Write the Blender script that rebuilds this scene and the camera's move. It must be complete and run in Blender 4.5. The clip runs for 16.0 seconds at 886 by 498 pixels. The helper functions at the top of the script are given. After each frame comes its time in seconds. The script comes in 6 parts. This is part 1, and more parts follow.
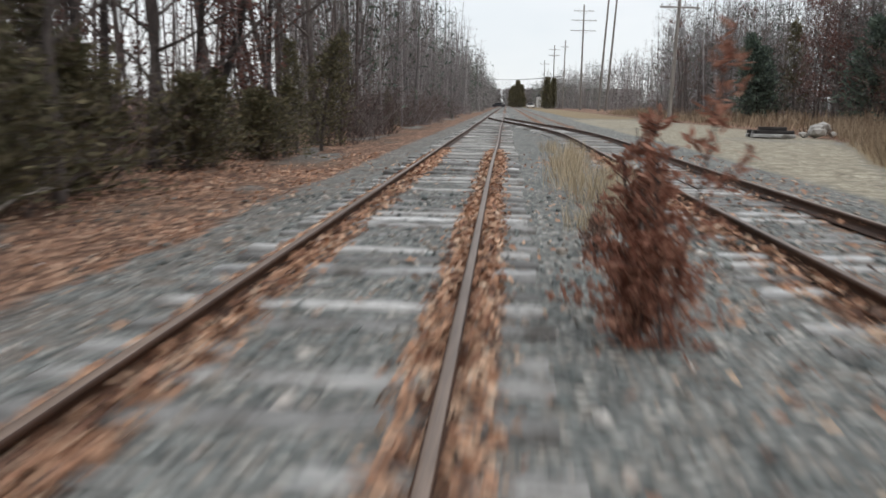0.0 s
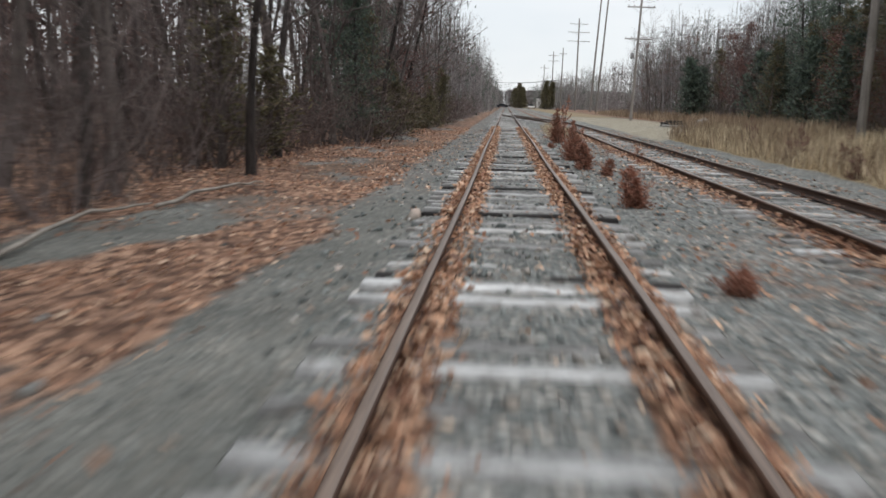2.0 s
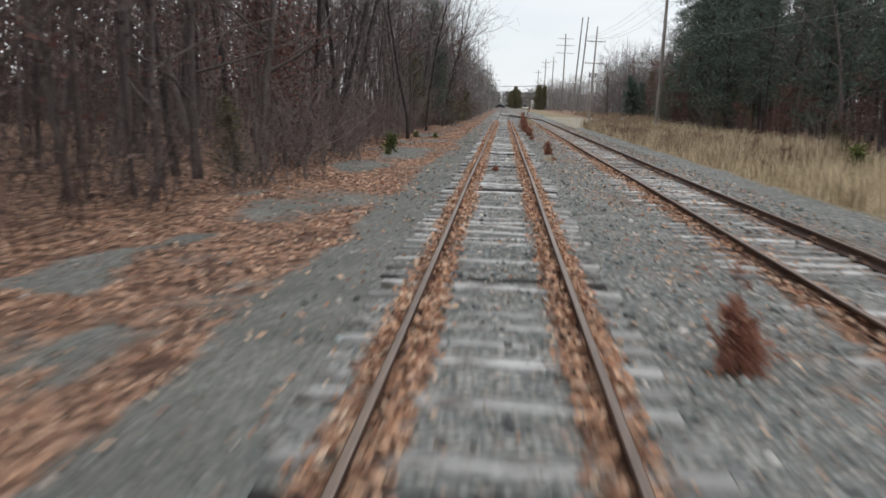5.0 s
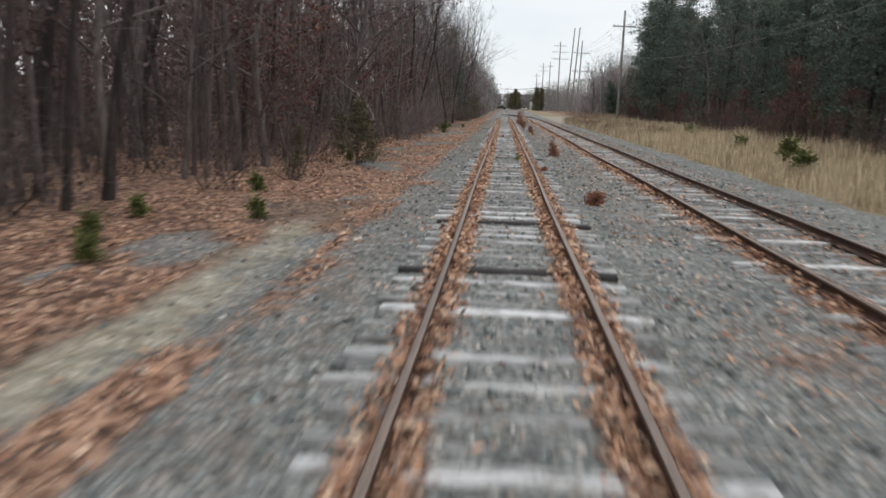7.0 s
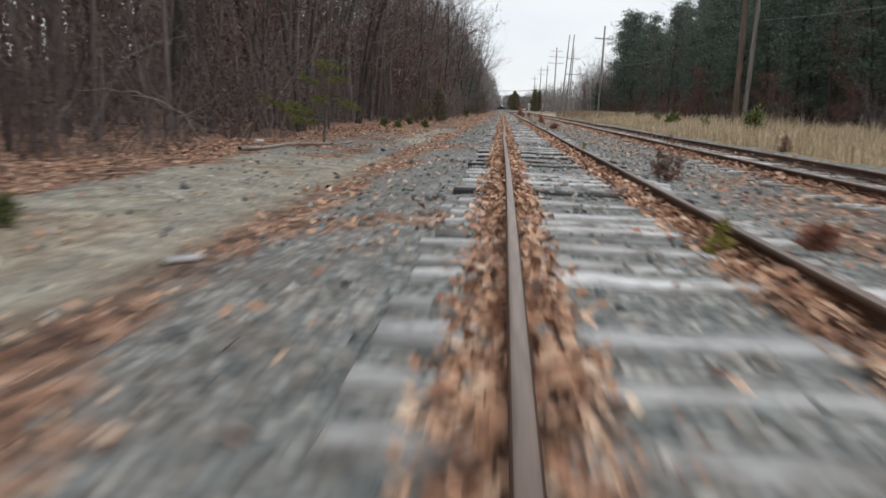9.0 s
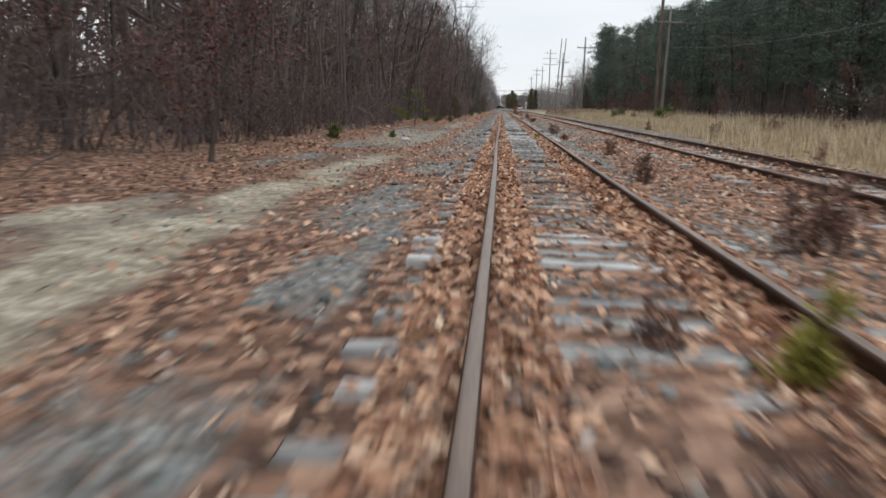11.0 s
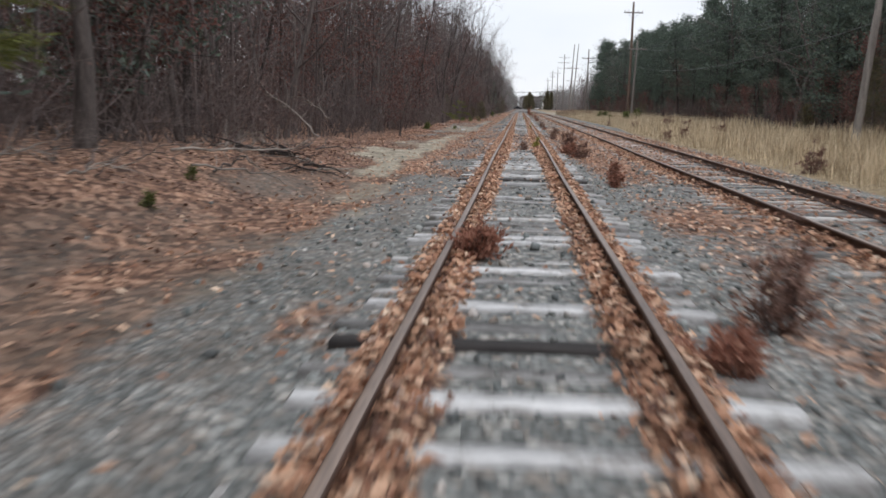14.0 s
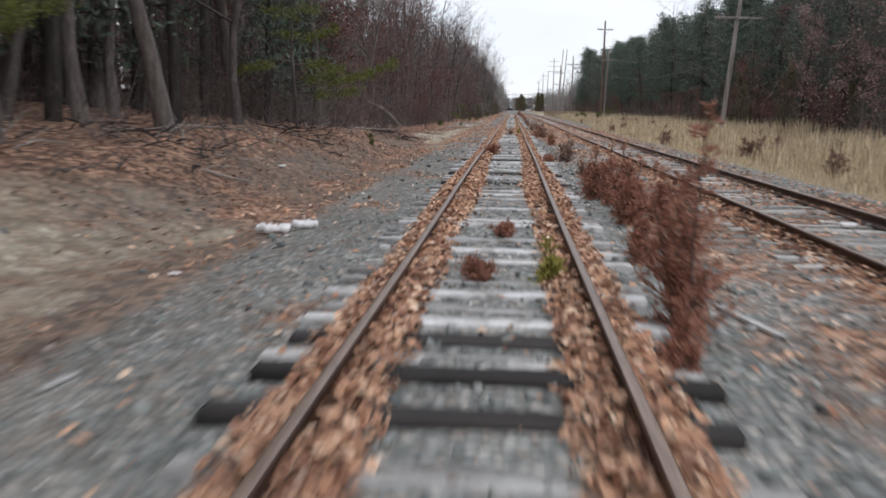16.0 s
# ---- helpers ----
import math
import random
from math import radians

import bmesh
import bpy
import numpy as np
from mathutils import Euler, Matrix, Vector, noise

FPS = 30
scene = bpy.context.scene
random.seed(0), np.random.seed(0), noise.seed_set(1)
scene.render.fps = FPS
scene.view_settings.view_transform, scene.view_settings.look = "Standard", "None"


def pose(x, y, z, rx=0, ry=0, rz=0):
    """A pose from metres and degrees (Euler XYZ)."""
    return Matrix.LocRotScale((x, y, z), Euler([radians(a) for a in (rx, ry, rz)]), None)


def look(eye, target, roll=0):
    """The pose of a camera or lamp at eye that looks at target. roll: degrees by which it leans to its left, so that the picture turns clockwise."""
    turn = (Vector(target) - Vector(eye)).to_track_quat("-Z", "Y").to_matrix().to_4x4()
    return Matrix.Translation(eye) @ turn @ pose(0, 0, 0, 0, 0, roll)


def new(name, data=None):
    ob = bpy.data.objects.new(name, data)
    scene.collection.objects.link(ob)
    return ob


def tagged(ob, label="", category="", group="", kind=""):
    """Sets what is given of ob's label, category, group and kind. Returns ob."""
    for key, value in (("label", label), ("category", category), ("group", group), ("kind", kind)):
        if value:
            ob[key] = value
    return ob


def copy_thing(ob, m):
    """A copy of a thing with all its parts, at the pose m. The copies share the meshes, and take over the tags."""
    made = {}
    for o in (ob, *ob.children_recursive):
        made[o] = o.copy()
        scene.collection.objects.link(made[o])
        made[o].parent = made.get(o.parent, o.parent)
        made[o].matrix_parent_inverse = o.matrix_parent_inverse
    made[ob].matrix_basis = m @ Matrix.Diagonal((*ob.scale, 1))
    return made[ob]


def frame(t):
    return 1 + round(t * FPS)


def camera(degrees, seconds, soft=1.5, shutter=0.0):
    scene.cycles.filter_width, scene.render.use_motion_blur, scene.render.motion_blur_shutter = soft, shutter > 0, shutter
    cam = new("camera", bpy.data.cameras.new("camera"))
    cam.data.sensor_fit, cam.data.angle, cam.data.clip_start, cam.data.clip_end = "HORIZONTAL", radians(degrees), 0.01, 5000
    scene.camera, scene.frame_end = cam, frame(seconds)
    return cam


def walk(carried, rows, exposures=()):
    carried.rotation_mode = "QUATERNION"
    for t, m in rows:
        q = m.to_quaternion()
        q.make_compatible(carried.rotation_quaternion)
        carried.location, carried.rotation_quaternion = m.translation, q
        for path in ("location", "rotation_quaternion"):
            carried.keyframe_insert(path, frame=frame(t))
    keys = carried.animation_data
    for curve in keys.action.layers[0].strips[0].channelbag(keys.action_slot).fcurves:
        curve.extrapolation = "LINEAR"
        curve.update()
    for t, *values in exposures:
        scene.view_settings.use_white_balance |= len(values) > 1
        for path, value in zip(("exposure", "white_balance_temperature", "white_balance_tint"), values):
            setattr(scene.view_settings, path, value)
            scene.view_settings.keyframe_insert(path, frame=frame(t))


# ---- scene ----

# ---------------------------------------------------------------- camera
cam = camera(52.0, 16.0, soft=1.6, shutter=0.4)
# seconds, x, y, z, pitch, roll, yaw
PATH = [
    (0, 0.994, 0.000, 1.355, -9.152, -1.033, 3.926),
    (0.5, 0.685, -7.640, 1.297, -9.081, -1.078, 3.956),
    (1, 0.346, -15.306, 1.364, -9.137, -1.235, 4.011),
    (1.5, 0.002, -23.242, 1.390, -9.184, -1.429, 4.049),
    (2, -0.231, -31.317, 1.437, -9.168, -1.635, 3.900),
    (2.5, -0.286, -38.910, 1.489, -9.124, -1.613, 3.849),
    (3, -0.209, -46.540, 1.641, -9.157, -1.672, 3.762),
    (3.5, -0.083, -54.214, 1.693, -9.140, -1.846, 3.724),
    (4, -0.010, -62.097, 1.824, -9.221, -2.017, 3.751),
    (6.5, -0.109, -101.643, 2.028, -9.238, -2.448, 3.769),
    (7, -0.170, -108.815, 1.962, -9.122, -2.005, 3.805),
    (7.5, -0.319, -115.785, 1.882, -9.109, -2.040, 3.737),
    (8, -0.483, -122.855, 1.415, -9.094, -2.140, 3.748),
    (8.5, -0.683, -129.717, 0.958, -8.989, -2.240, 3.741),
    (9, -0.850, -136.467, 0.894, -8.972, -2.456, 3.703),
    (11.5, -0.609, -167.722, 1.128, -9.020, -1.341, 3.631),
    (12, -0.519, -172.690, 1.220, -9.071, -1.342, 3.660),
    (12.5, -0.410, -177.538, 1.287, -9.051, -1.272, 3.962),
    (13, -0.297, -182.501, 1.339, -9.009, -1.155, 4.443),
    (13.5, -0.201, -187.466, 1.391, -8.994, -1.099, 4.417),
    (14, -0.115, -192.418, 1.474, -8.999, -1.260, 4.793),
    (14.5, -0.002, -197.477, 1.522, -8.969, -1.161, 4.884),
    (15, 0.063, -202.630, 1.547, -8.979, -1.245, 4.855),
    (15.5, 0.095, -207.840, 1.524, -8.912, -1.157, 4.468),
    (16, 0.127, -213.269, 1.478, -8.885, -1.151, 4.326),
]
walk(cam, [(t, pose(x, y, z, 90 + p, r, w)) for t, x, y, z, p, r, w in PATH],
     exposures=[(0, -0.02, 6500, 11), (3.5, -0.05, 6500, 11), (6.5, -0.02, 6500, 11), (9, -0.02, 6500, 11), (12, -0.04, 6430, 12), (13.5, 0.02, 6400, 14), (16, 0.1, 6350, 14)])

# ---------------------------------------------------------------- light
world = bpy.data.worlds.new("overcast_sky")
scene.world = world
world.use_nodes = True
wn, wl = world.node_tree.nodes, world.node_tree.links
sky = wn.new("ShaderNodeTexSky")
sky.sky_type = "NISHITA"
sky.sun_disc = False
sky.sun_elevation = radians(60)
sky.sun_rotation = radians(150)
sky_dim = wn.new("ShaderNodeVectorMath")
sky_dim.operation = "SCALE"
sky_dim.inputs["Scale"].default_value = 0.09
wl.new(sky.outputs[0], sky_dim.inputs[0])
sky_way = wn.new("ShaderNodeTexCoord")
sky_map = wn.new("ShaderNodeMapping")
sky_map.inputs["Scale"].default_value = (1.0, 1.0, 3.0)
wl.new(sky_way.outputs["Generated"], sky_map.inputs[0])
clouds = wn.new("ShaderNodeTexNoise")
clouds.inputs["Scale"].default_value = 3.0
clouds.inputs["Detail"].default_value = 4.0
wl.new(sky_map.outputs[0], clouds.inputs["Vector"])
cloud_ramp = wn.new("ShaderNodeValToRGB")
cloud_ramp.color_ramp.elements[0].position = 0.3
cloud_ramp.color_ramp.elements[0].color = (0.82, 0.88, 0.92, 1)
cloud_ramp.color_ramp.elements[1].position = 0.7
cloud_ramp.color_ramp.elements[1].color = (0.96, 0.985, 1.0, 1)
wl.new(clouds.outputs["Fac"], cloud_ramp.inputs[0])
sky_mix = wn.new("ShaderNodeMix")
sky_mix.data_type = "RGBA"
sky_mix.inputs["Factor"].default_value = 0.86
wl.new(sky_dim.outputs[0], sky_mix.inputs["A"])
wl.new(cloud_ramp.outputs[0], sky_mix.inputs["B"])
back = wn["Background"]
back.inputs["Strength"].default_value = 1.08
wl.new(sky_mix.outputs["Result"], back.inputs["Color"])

sun = new("sun", bpy.data.lights.new("sun", "SUN"))
sun.data.energy = 1.2
sun.data.angle = radians(60)
sun.data.color = (1.0, 0.955, 0.93)
sun.matrix_world = look((0, 0, 60), (-12, 22, 16))

# ---------------------------------------------------------------- materials
def node_mat(name):
    m = bpy.data.materials.new(name)
    m.use_nodes = True
    nt = m.node_tree
    return m, nt.nodes, nt.links, nt.nodes["Principled BSDF"]


def ramp(nodes, links, source, stops):
    r = nodes.new("ShaderNodeValToRGB")
    el = r.color_ramp.elements
    while len(el) < len(stops):
        el.new(0.5)
    for e, (p, c) in zip(el, stops):
        e.position, e.color = p, (*c, 1)
    links.new(source, r.inputs[0])
    return r.outputs[0]


def noise_tex(nodes, links, vec, scale, detail=4.0, rough=0.6):
    n = nodes.new("ShaderNodeTexNoise")
    n.inputs["Scale"].default_value = scale
    n.inputs["Detail"].default_value = detail
    n.inputs["Roughness"].default_value = rough
    links.new(vec, n.inputs["Vector"])
    return n.outputs["Fac"]


def stretched(nodes, links, vec, scale):
    m = nodes.new("ShaderNodeMapping")
    m.inputs["Scale"].default_value = scale
    links.new(vec, m.inputs[0])
    return m.outputs[0]


def mixed(nodes, links, fac, a, b, mode="MIX"):
    m = nodes.new("ShaderNodeMix")
    m.data_type, m.blend_type = "RGBA", mode
    for key, v in (("Factor", fac), ("A", a), ("B", b)):
        if hasattr(v, "is_linked"):
            links.new(v, m.inputs[key])
        elif key == "Factor":
            m.inputs[key].default_value = v
        else:
            m.inputs[key].default_value = (*v, 1)
    return m.outputs["Result"]


def bumped(nodes, links, bsdf, height, strength, distance):
    b = nodes.new("ShaderNodeBump")
    b.inputs["Strength"].default_value = strength
    b.inputs["Distance"].default_value = distance
    links.new(height, b.inputs["Height"])
    links.new(b.outputs[0], bsdf.inputs["Normal"])


def place(nodes):
    return nodes.new("ShaderNodeNewGeometry").outputs["Position"]


def object_place(nodes):
    return nodes.new("ShaderNodeTexCoord").outputs["Object"]


def grained(name, dark, light, scale, stretch=(1, 1, 1), roughness=0.85, bump=0.4, depth=0.01, vary=0.0, island=False, fine=None, stain=False):
    """Two scales of noise between two colours; vary: brightness change from piece to piece."""
    m, n, l, b = node_mat(name)
    vec = stretched(n, l, object_place(n), stretch)
    big = noise_tex(n, l, vec, scale, 3)
    small = noise_tex(n, l, vec, fine or scale * 9, 4)
    mid = tuple((a + c) / 2 for a, c in zip(dark, light))
    col = ramp(n, l, big, [(0.3, dark), (0.52, mid), (0.72, light)])
    grain = ramp(n, l, small, [(0.25, (0.6, 0.6, 0.6)), (0.75, (1.25, 1.22, 1.2))])
    col = mixed(n, l, 1.0, col, grain, "MULTIPLY")
    if stain:
        dirt = noise_tex(n, l, place(n), 2.7, 5, 0.7)
        col = mixed(n, l, 1.0, col, ramp(n, l, dirt, [(0.36, (0.42, 0.39, 0.36)), (0.5, (0.95, 0.95, 0.95)), (0.65, (1.08, 1.08, 1.08))]), "MULTIPLY")
    if vary:
        if island:
            rnd = n.new("ShaderNodeNewGeometry").outputs["Random Per Island"]
        else:
            rnd = n.new("ShaderNodeObjectInfo").outputs["Random"]
        v = ramp(n, l, rnd, [(0.0, (1 - vary, 1 - vary, 1 - vary)), (1.0, (1 + vary, 1 + vary, 1 + vary))])
        col = mixed(n, l, 1.0, col, v, "MULTIPLY")
    l.new(col, b.inputs["Base Color"])
    b.inputs["Roughness"].default_value = roughness
    b.inputs["Specular IOR Level"].default_value = 0.25
    if bump:
        bumped(n, l, b, small, bump, depth)
    return m


def island_mat(name, stops, roughness=0.8, thin=0.0):
    """One colour for each small piece of a joined mesh."""
    m, n, l, b = node_mat(name)
    rnd = n.new("ShaderNodeNewGeometry").outputs["Random Per Island"]
    col = ramp(n, l, rnd, stops)
    wide = noise_tex(n, l, place(n), 1.3, 3)
    tint = ramp(n, l, wide, [(0.3, (0.75, 0.74, 0.73)), (0.7, (1.15, 1.13, 1.1))])
    col = mixed(n, l, 1.0, col, tint, "MULTIPLY")
    l.new(col, b.inputs["Base Color"])
    b.inputs["Roughness"].default_value = roughness
    b.inputs["Specular IOR Level"].default_value = 0.2
    if thin:
        t = n.new("ShaderNodeBsdfTranslucent")
        l.new(col, t.inputs["Color"])
        s = n.new("ShaderNodeMixShader")
        s.inputs[0].default_value = thin
        l.new(b.outputs[0], s.inputs[1])
        l.new(t.outputs[0], s.inputs[2])
        l.new(s.outputs[0], n["Material Output"].inputs["Surface"])
    return m


def ground_material():
    m, n, l, b = node_mat("ground")
    pos = place(n)
    zones = n.new("ShaderNodeAttribute")
    zones.attribute_name = "zones"
    split = n.new("ShaderNodeSeparateColor")
    l.new(zones.outputs["Color"], split.inputs[0])

    # crushed grey-green stone
    cells = n.new("ShaderNodeTexVoronoi")
    cells.inputs["Scale"].default_value = 17.0
    l.new(pos, cells.inputs["Vector"])
    grey = n.new("ShaderNodeSeparateColor")
    l.new(cells.outputs["Color"], grey.inputs[0])
    stone = ramp(n, l, grey.outputs[0], [(0.0, (0.131, 0.140, 0.139)), (0.35, (0.226, 0.244, 0.240)), (0.62, (0.292, 0.305, 0.298)), (0.75, (0.345, 0.305, 0.267)), (0.86, (0.345, 0.372, 0.372)), (1.0, (0.548, 0.525, 0.484))])
    # cell rims are darkened in the colour to read as gaps between stones
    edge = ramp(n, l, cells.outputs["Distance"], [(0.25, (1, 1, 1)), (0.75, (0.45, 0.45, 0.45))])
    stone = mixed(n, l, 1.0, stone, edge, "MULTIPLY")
    wide = noise_tex(n, l, pos, 0.55, 4)
    stone = mixed(n, l, 1.0, stone, ramp(n, l, wide, [(0.3, (0.8, 0.8, 0.78)), (0.7, (1.2, 1.18, 1.15))]), "MULTIPLY")

    # matted dead leaves
    lcell = n.new("ShaderNodeTexVoronoi")
    lcell.inputs["Scale"].default_value = 11.0
    l.new(stretched(n, l, pos, (1.0, 0.8, 1.0)), lcell.inputs["Vector"])
    lsplit = n.new("ShaderNodeSeparateColor")
    l.new(lcell.outputs["Color"], lsplit.inputs[0])
    leaf = ramp(n, l, lsplit.outputs[1], [(0.0, (0.07, 0.042, 0.031)), (0.35, (0.17, 0.097, 0.066)), (0.7, (0.33, 0.195, 0.132)), (1.0, (0.54, 0.35, 0.245))])
    leaf = mixed(n, l, 1.0, leaf, ramp(n, l, noise_tex(n, l, pos, 0.9, 4), [(0.3, (0.6, 0.6, 0.62)), (0.7, (1.1, 1.08, 1.05))]), "MULTIPLY")

    # bare sandy soil
    soil = ramp(n, l, noise_tex(n, l, pos, 2.2, 6), [(0.25, (0.180, 0.160, 0.119)), (0.5, (0.350, 0.319, 0.245)), (0.75, (0.560, 0.520, 0.410))])
    soil = mixed(n, l, 0.55, soil, mixed(n, l, 1.0, soil, ramp(n, l, grey.outputs[1], [(0.0, (0.45, 0.43, 0.42)), (0.6, (1.0, 1.0, 1.0)), (1.0, (1.7, 1.7, 1.75))]), "MULTIPLY"))
    soil = mixed(n, l, 0.8, soil, ramp(n, l, noise_tex(n, l, pos, 7.0, 5, 0.75), [(0.3, (0.55, 0.5, 0.46)), (0.6, (1.1, 1.1, 1.1))]), "MULTIPLY")
    # dry straw and thatch
    straw = ramp(n, l, noise_tex(n, l, stretched(n, l, pos, (3, 3, 1)), 3.0, 6), [(0.25, (0.13, 0.1, 0.06)), (0.5, (0.26, 0.2, 0.12)), (0.75, (0.4, 0.32, 0.2))])

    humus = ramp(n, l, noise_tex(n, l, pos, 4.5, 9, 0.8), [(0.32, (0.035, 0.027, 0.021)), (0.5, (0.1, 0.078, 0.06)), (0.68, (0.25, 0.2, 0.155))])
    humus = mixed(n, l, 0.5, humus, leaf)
    ragged = noise_tex(n, l, pos, 2.6, 7, 0.75)

    def edge_of(channel, soft=0.10):
        a = n.new("ShaderNodeMath")
        a.operation = "ADD"
        l.new(channel, a.inputs[0])
        l.new(ragged, a.inputs[1])
        r = n.new("ShaderNodeMapRange")
        r.inputs["From Min"].default_value = 1.0 - soft
        r.inputs["From Max"].default_value = 1.0 + soft
        l.new(a.outputs[0], r.inputs["Value"])
        return r.outputs[0]

    # finer, darker grit beside the ties
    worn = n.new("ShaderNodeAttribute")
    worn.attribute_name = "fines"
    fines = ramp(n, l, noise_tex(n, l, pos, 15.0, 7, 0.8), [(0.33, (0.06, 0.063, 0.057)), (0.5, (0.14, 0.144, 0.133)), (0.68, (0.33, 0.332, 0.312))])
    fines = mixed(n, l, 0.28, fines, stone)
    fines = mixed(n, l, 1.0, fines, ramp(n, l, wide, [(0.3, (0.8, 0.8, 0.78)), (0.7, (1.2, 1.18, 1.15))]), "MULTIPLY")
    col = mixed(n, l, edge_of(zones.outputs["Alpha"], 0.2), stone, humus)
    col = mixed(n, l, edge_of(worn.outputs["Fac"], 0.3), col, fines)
    col = mixed(n, l, edge_of(split.outputs[1], 0.2), col, soil)
    col = mixed(n, l, edge_of(split.outputs[2], 0.2), col, straw)
    col = mixed(n, l, edge_of(split.outputs[0]), col, leaf)
    l.new(col, b.inputs["Base Color"])
    b.inputs["Roughness"].default_value = 0.9
    b.inputs["Specular IOR Level"].default_value = 0.25
    bumped(n, l, b, cells.outputs["Distance"], 0.6, 0.03)
    return m


GROUND = ground_material()
STONE = island_mat("crushed_stone", [(0.0, (0.107, 0.116, 0.118)), (0.3, (0.203, 0.232, 0.230)), (0.55, (0.286, 0.305, 0.298)), (0.7, (0.393, 0.329, 0.279)), (0.82, (0.333, 0.378, 0.378)), (0.93, (0.535, 0.451, 0.398)), (1.0, (0.714, 0.708, 0.683))], 0.85)
LEAF = island_mat("dead_leaf", [(0.0, (0.27, 0.14, 0.098)), (0.25, (0.44, 0.245, 0.16)), (0.6, (0.62, 0.375, 0.25)), (0.88, (0.74, 0.52, 0.375)), (1.0, (0.82, 0.66, 0.51))], 0.75, 0.15)
# dull leaves: old matted ones, also colouring in the shade under the trees
LEAF_OLD_SHADED = island_mat("old_matted_leaf", [(0.0, (0.085, 0.05, 0.04)), (0.4, (0.17, 0.1, 0.078)), (0.8, (0.29, 0.185, 0.145)), (1.0, (0.42, 0.31, 0.25))], 0.8, 0.1)
STRAW = island_mat("straw_grass", [(0.0, (0.302, 0.239, 0.162)), (0.5, (0.594, 0.490, 0.342)), (1.0, (0.840, 0.730, 0.532))], 0.7, 0.25)
SCRUB = island_mat("brown_scrub", [(0.0, (0.16, 0.12, 0.085)), (0.5, (0.31, 0.235, 0.165)), (1.0, (0.5, 0.4, 0.29))], 0.8, 0.2)
RUST = grained("rusty_rail_steel", (0.045, 0.024, 0.017), (0.125, 0.068, 0.045), 3.0, (1, 0.15, 1), 0.6, 0.5, 0.004, fine=60)
RAIL_TOP = grained("dull_rail_tread", (0.14, 0.1, 0.078), (0.29, 0.222, 0.182), 2.0, (1, 0.08, 1), 0.42, 0.2, 0.002, fine=40)
TIE = grained("weathered_oak_tie", (0.16, 0.158, 0.152), (0.63, 0.64, 0.635), 2.2, (0.35, 3.0, 3.0), 0.9, 0.7, 0.012, 0.5, fine=26, stain=True)
TIE_PALE = grained("bleached_oak_tie", (0.28, 0.285, 0.285), (0.86, 0.885, 0.89), 2.2, (0.35, 3.0, 3.0), 0.9, 0.7, 0.012, 0.25, fine=26, stain=True)
TIE_FAR = grained("weathered_tie_row", (0.14, 0.138, 0.13), (0.56, 0.565, 0.55), 2.2, (0.35, 3.0, 3.0), 0.9, 0.5, 0.012, 0.5, True, fine=26)
TIE_DARK = grained("creosote_dark_tie", (0.017, 0.016, 0.016), (0.064, 0.059, 0.057), 2.2, (0.35, 3.0, 3.0), 0.85, 0.7, 0.012, 0.3, fine=26)
BARK = grained("grey_brown_bark", (0.08, 0.068, 0.064), (0.21, 0.185, 0.173), 2.5, (4, 4, 0.6), 0.95, 0.8, 0.03, 0.25, fine=14)
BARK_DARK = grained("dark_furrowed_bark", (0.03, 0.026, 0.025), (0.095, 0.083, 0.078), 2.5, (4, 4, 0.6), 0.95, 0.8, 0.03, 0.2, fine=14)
TWIG = grained("bare_twigs", (0.145, 0.122, 0.117), (0.255, 0.217, 0.208), 1.2, (1, 1, 1), 0.95, 0, 0, 0.25)
TWIG_GREY = grained("silver_grey_twigs", (0.18, 0.17, 0.172), (0.32, 0.3, 0.302), 1.2, (1, 1, 1), 0.95, 0, 0, 0.2)
TWIG_RED = grained("russet_brush_twigs", (0.1, 0.073, 0.066), (0.19, 0.142, 0.128), 1.2, (1, 1, 1), 0.95, 0, 0, 0.25)
OAKLEAF = island_mat("russet_oak_leaf", [(0.0, (0.085, 0.042, 0.039)), (0.5, (0.165, 0.082, 0.070)), (1.0, (0.26, 0.145, 0.119))], 0.7, 0.2)
PINE = island_mat("pine_needles", [(0.0, (0.066, 0.091, 0.081)), (0.5, (0.106, 0.143, 0.117)), (1.0, (0.156, 0.200, 0.153))], 0.6, 0.1)
CEDAR = island_mat("cedar_foliage", [(0.0, (0.073, 0.072, 0.041)), (0.5, (0.138, 0.127, 0.074)), (1.0, (0.227, 0.196, 0.121))], 0.65, 0.1)
WEED = island_mat("dead_weed", [(0.0, (0.22, 0.1, 0.072)), (0.5, (0.41, 0.2, 0.145)), (1.0, (0.58, 0.34, 0.25))], 0.8, 0.4)
WITHERED = island_mat("withered_wood_leaf", [(0.0, (0.075, 0.053, 0.05)), (0.5, (0.15, 0.112, 0.105)), (1.0, (0.240, 0.180, 0.165))], 0.85, 0.2)
MAUVE = island_mat("budding_mauve_twigs", [(0.0, (0.2, 0.13, 0.125)), (0.5, (0.36, 0.25, 0.24)), (1.0, (0.5, 0.38, 0.36))], 0.85, 0.3)
# far stems and twigs: distance haze is painted into their pale cool grey
HAZED_STEM = island_mat("grey_far_stems", [(0.0, (0.13, 0.12, 0.122)), (0.5, (0.26, 0.242, 0.243)), (1.0, (0.4, 0.38, 0.38))], 0.95)
HAZED_TWIG = island_mat("grey_far_twigs", [(0.0, (0.12, 0.11, 0.11)), (0.5, (0.23, 0.212, 0.21)), (1.0, (0.36, 0.335, 0.33))], 0.9, 0.15)
BRUSHWOOD = island_mat("deep_wood_stems", [(0.0, (0.078, 0.065, 0.063)), (0.5, (0.126, 0.105, 0.101)), (0.85, (0.174, 0.144, 0.139)), (1.0, (0.217, 0.186, 0.179))], 0.95)
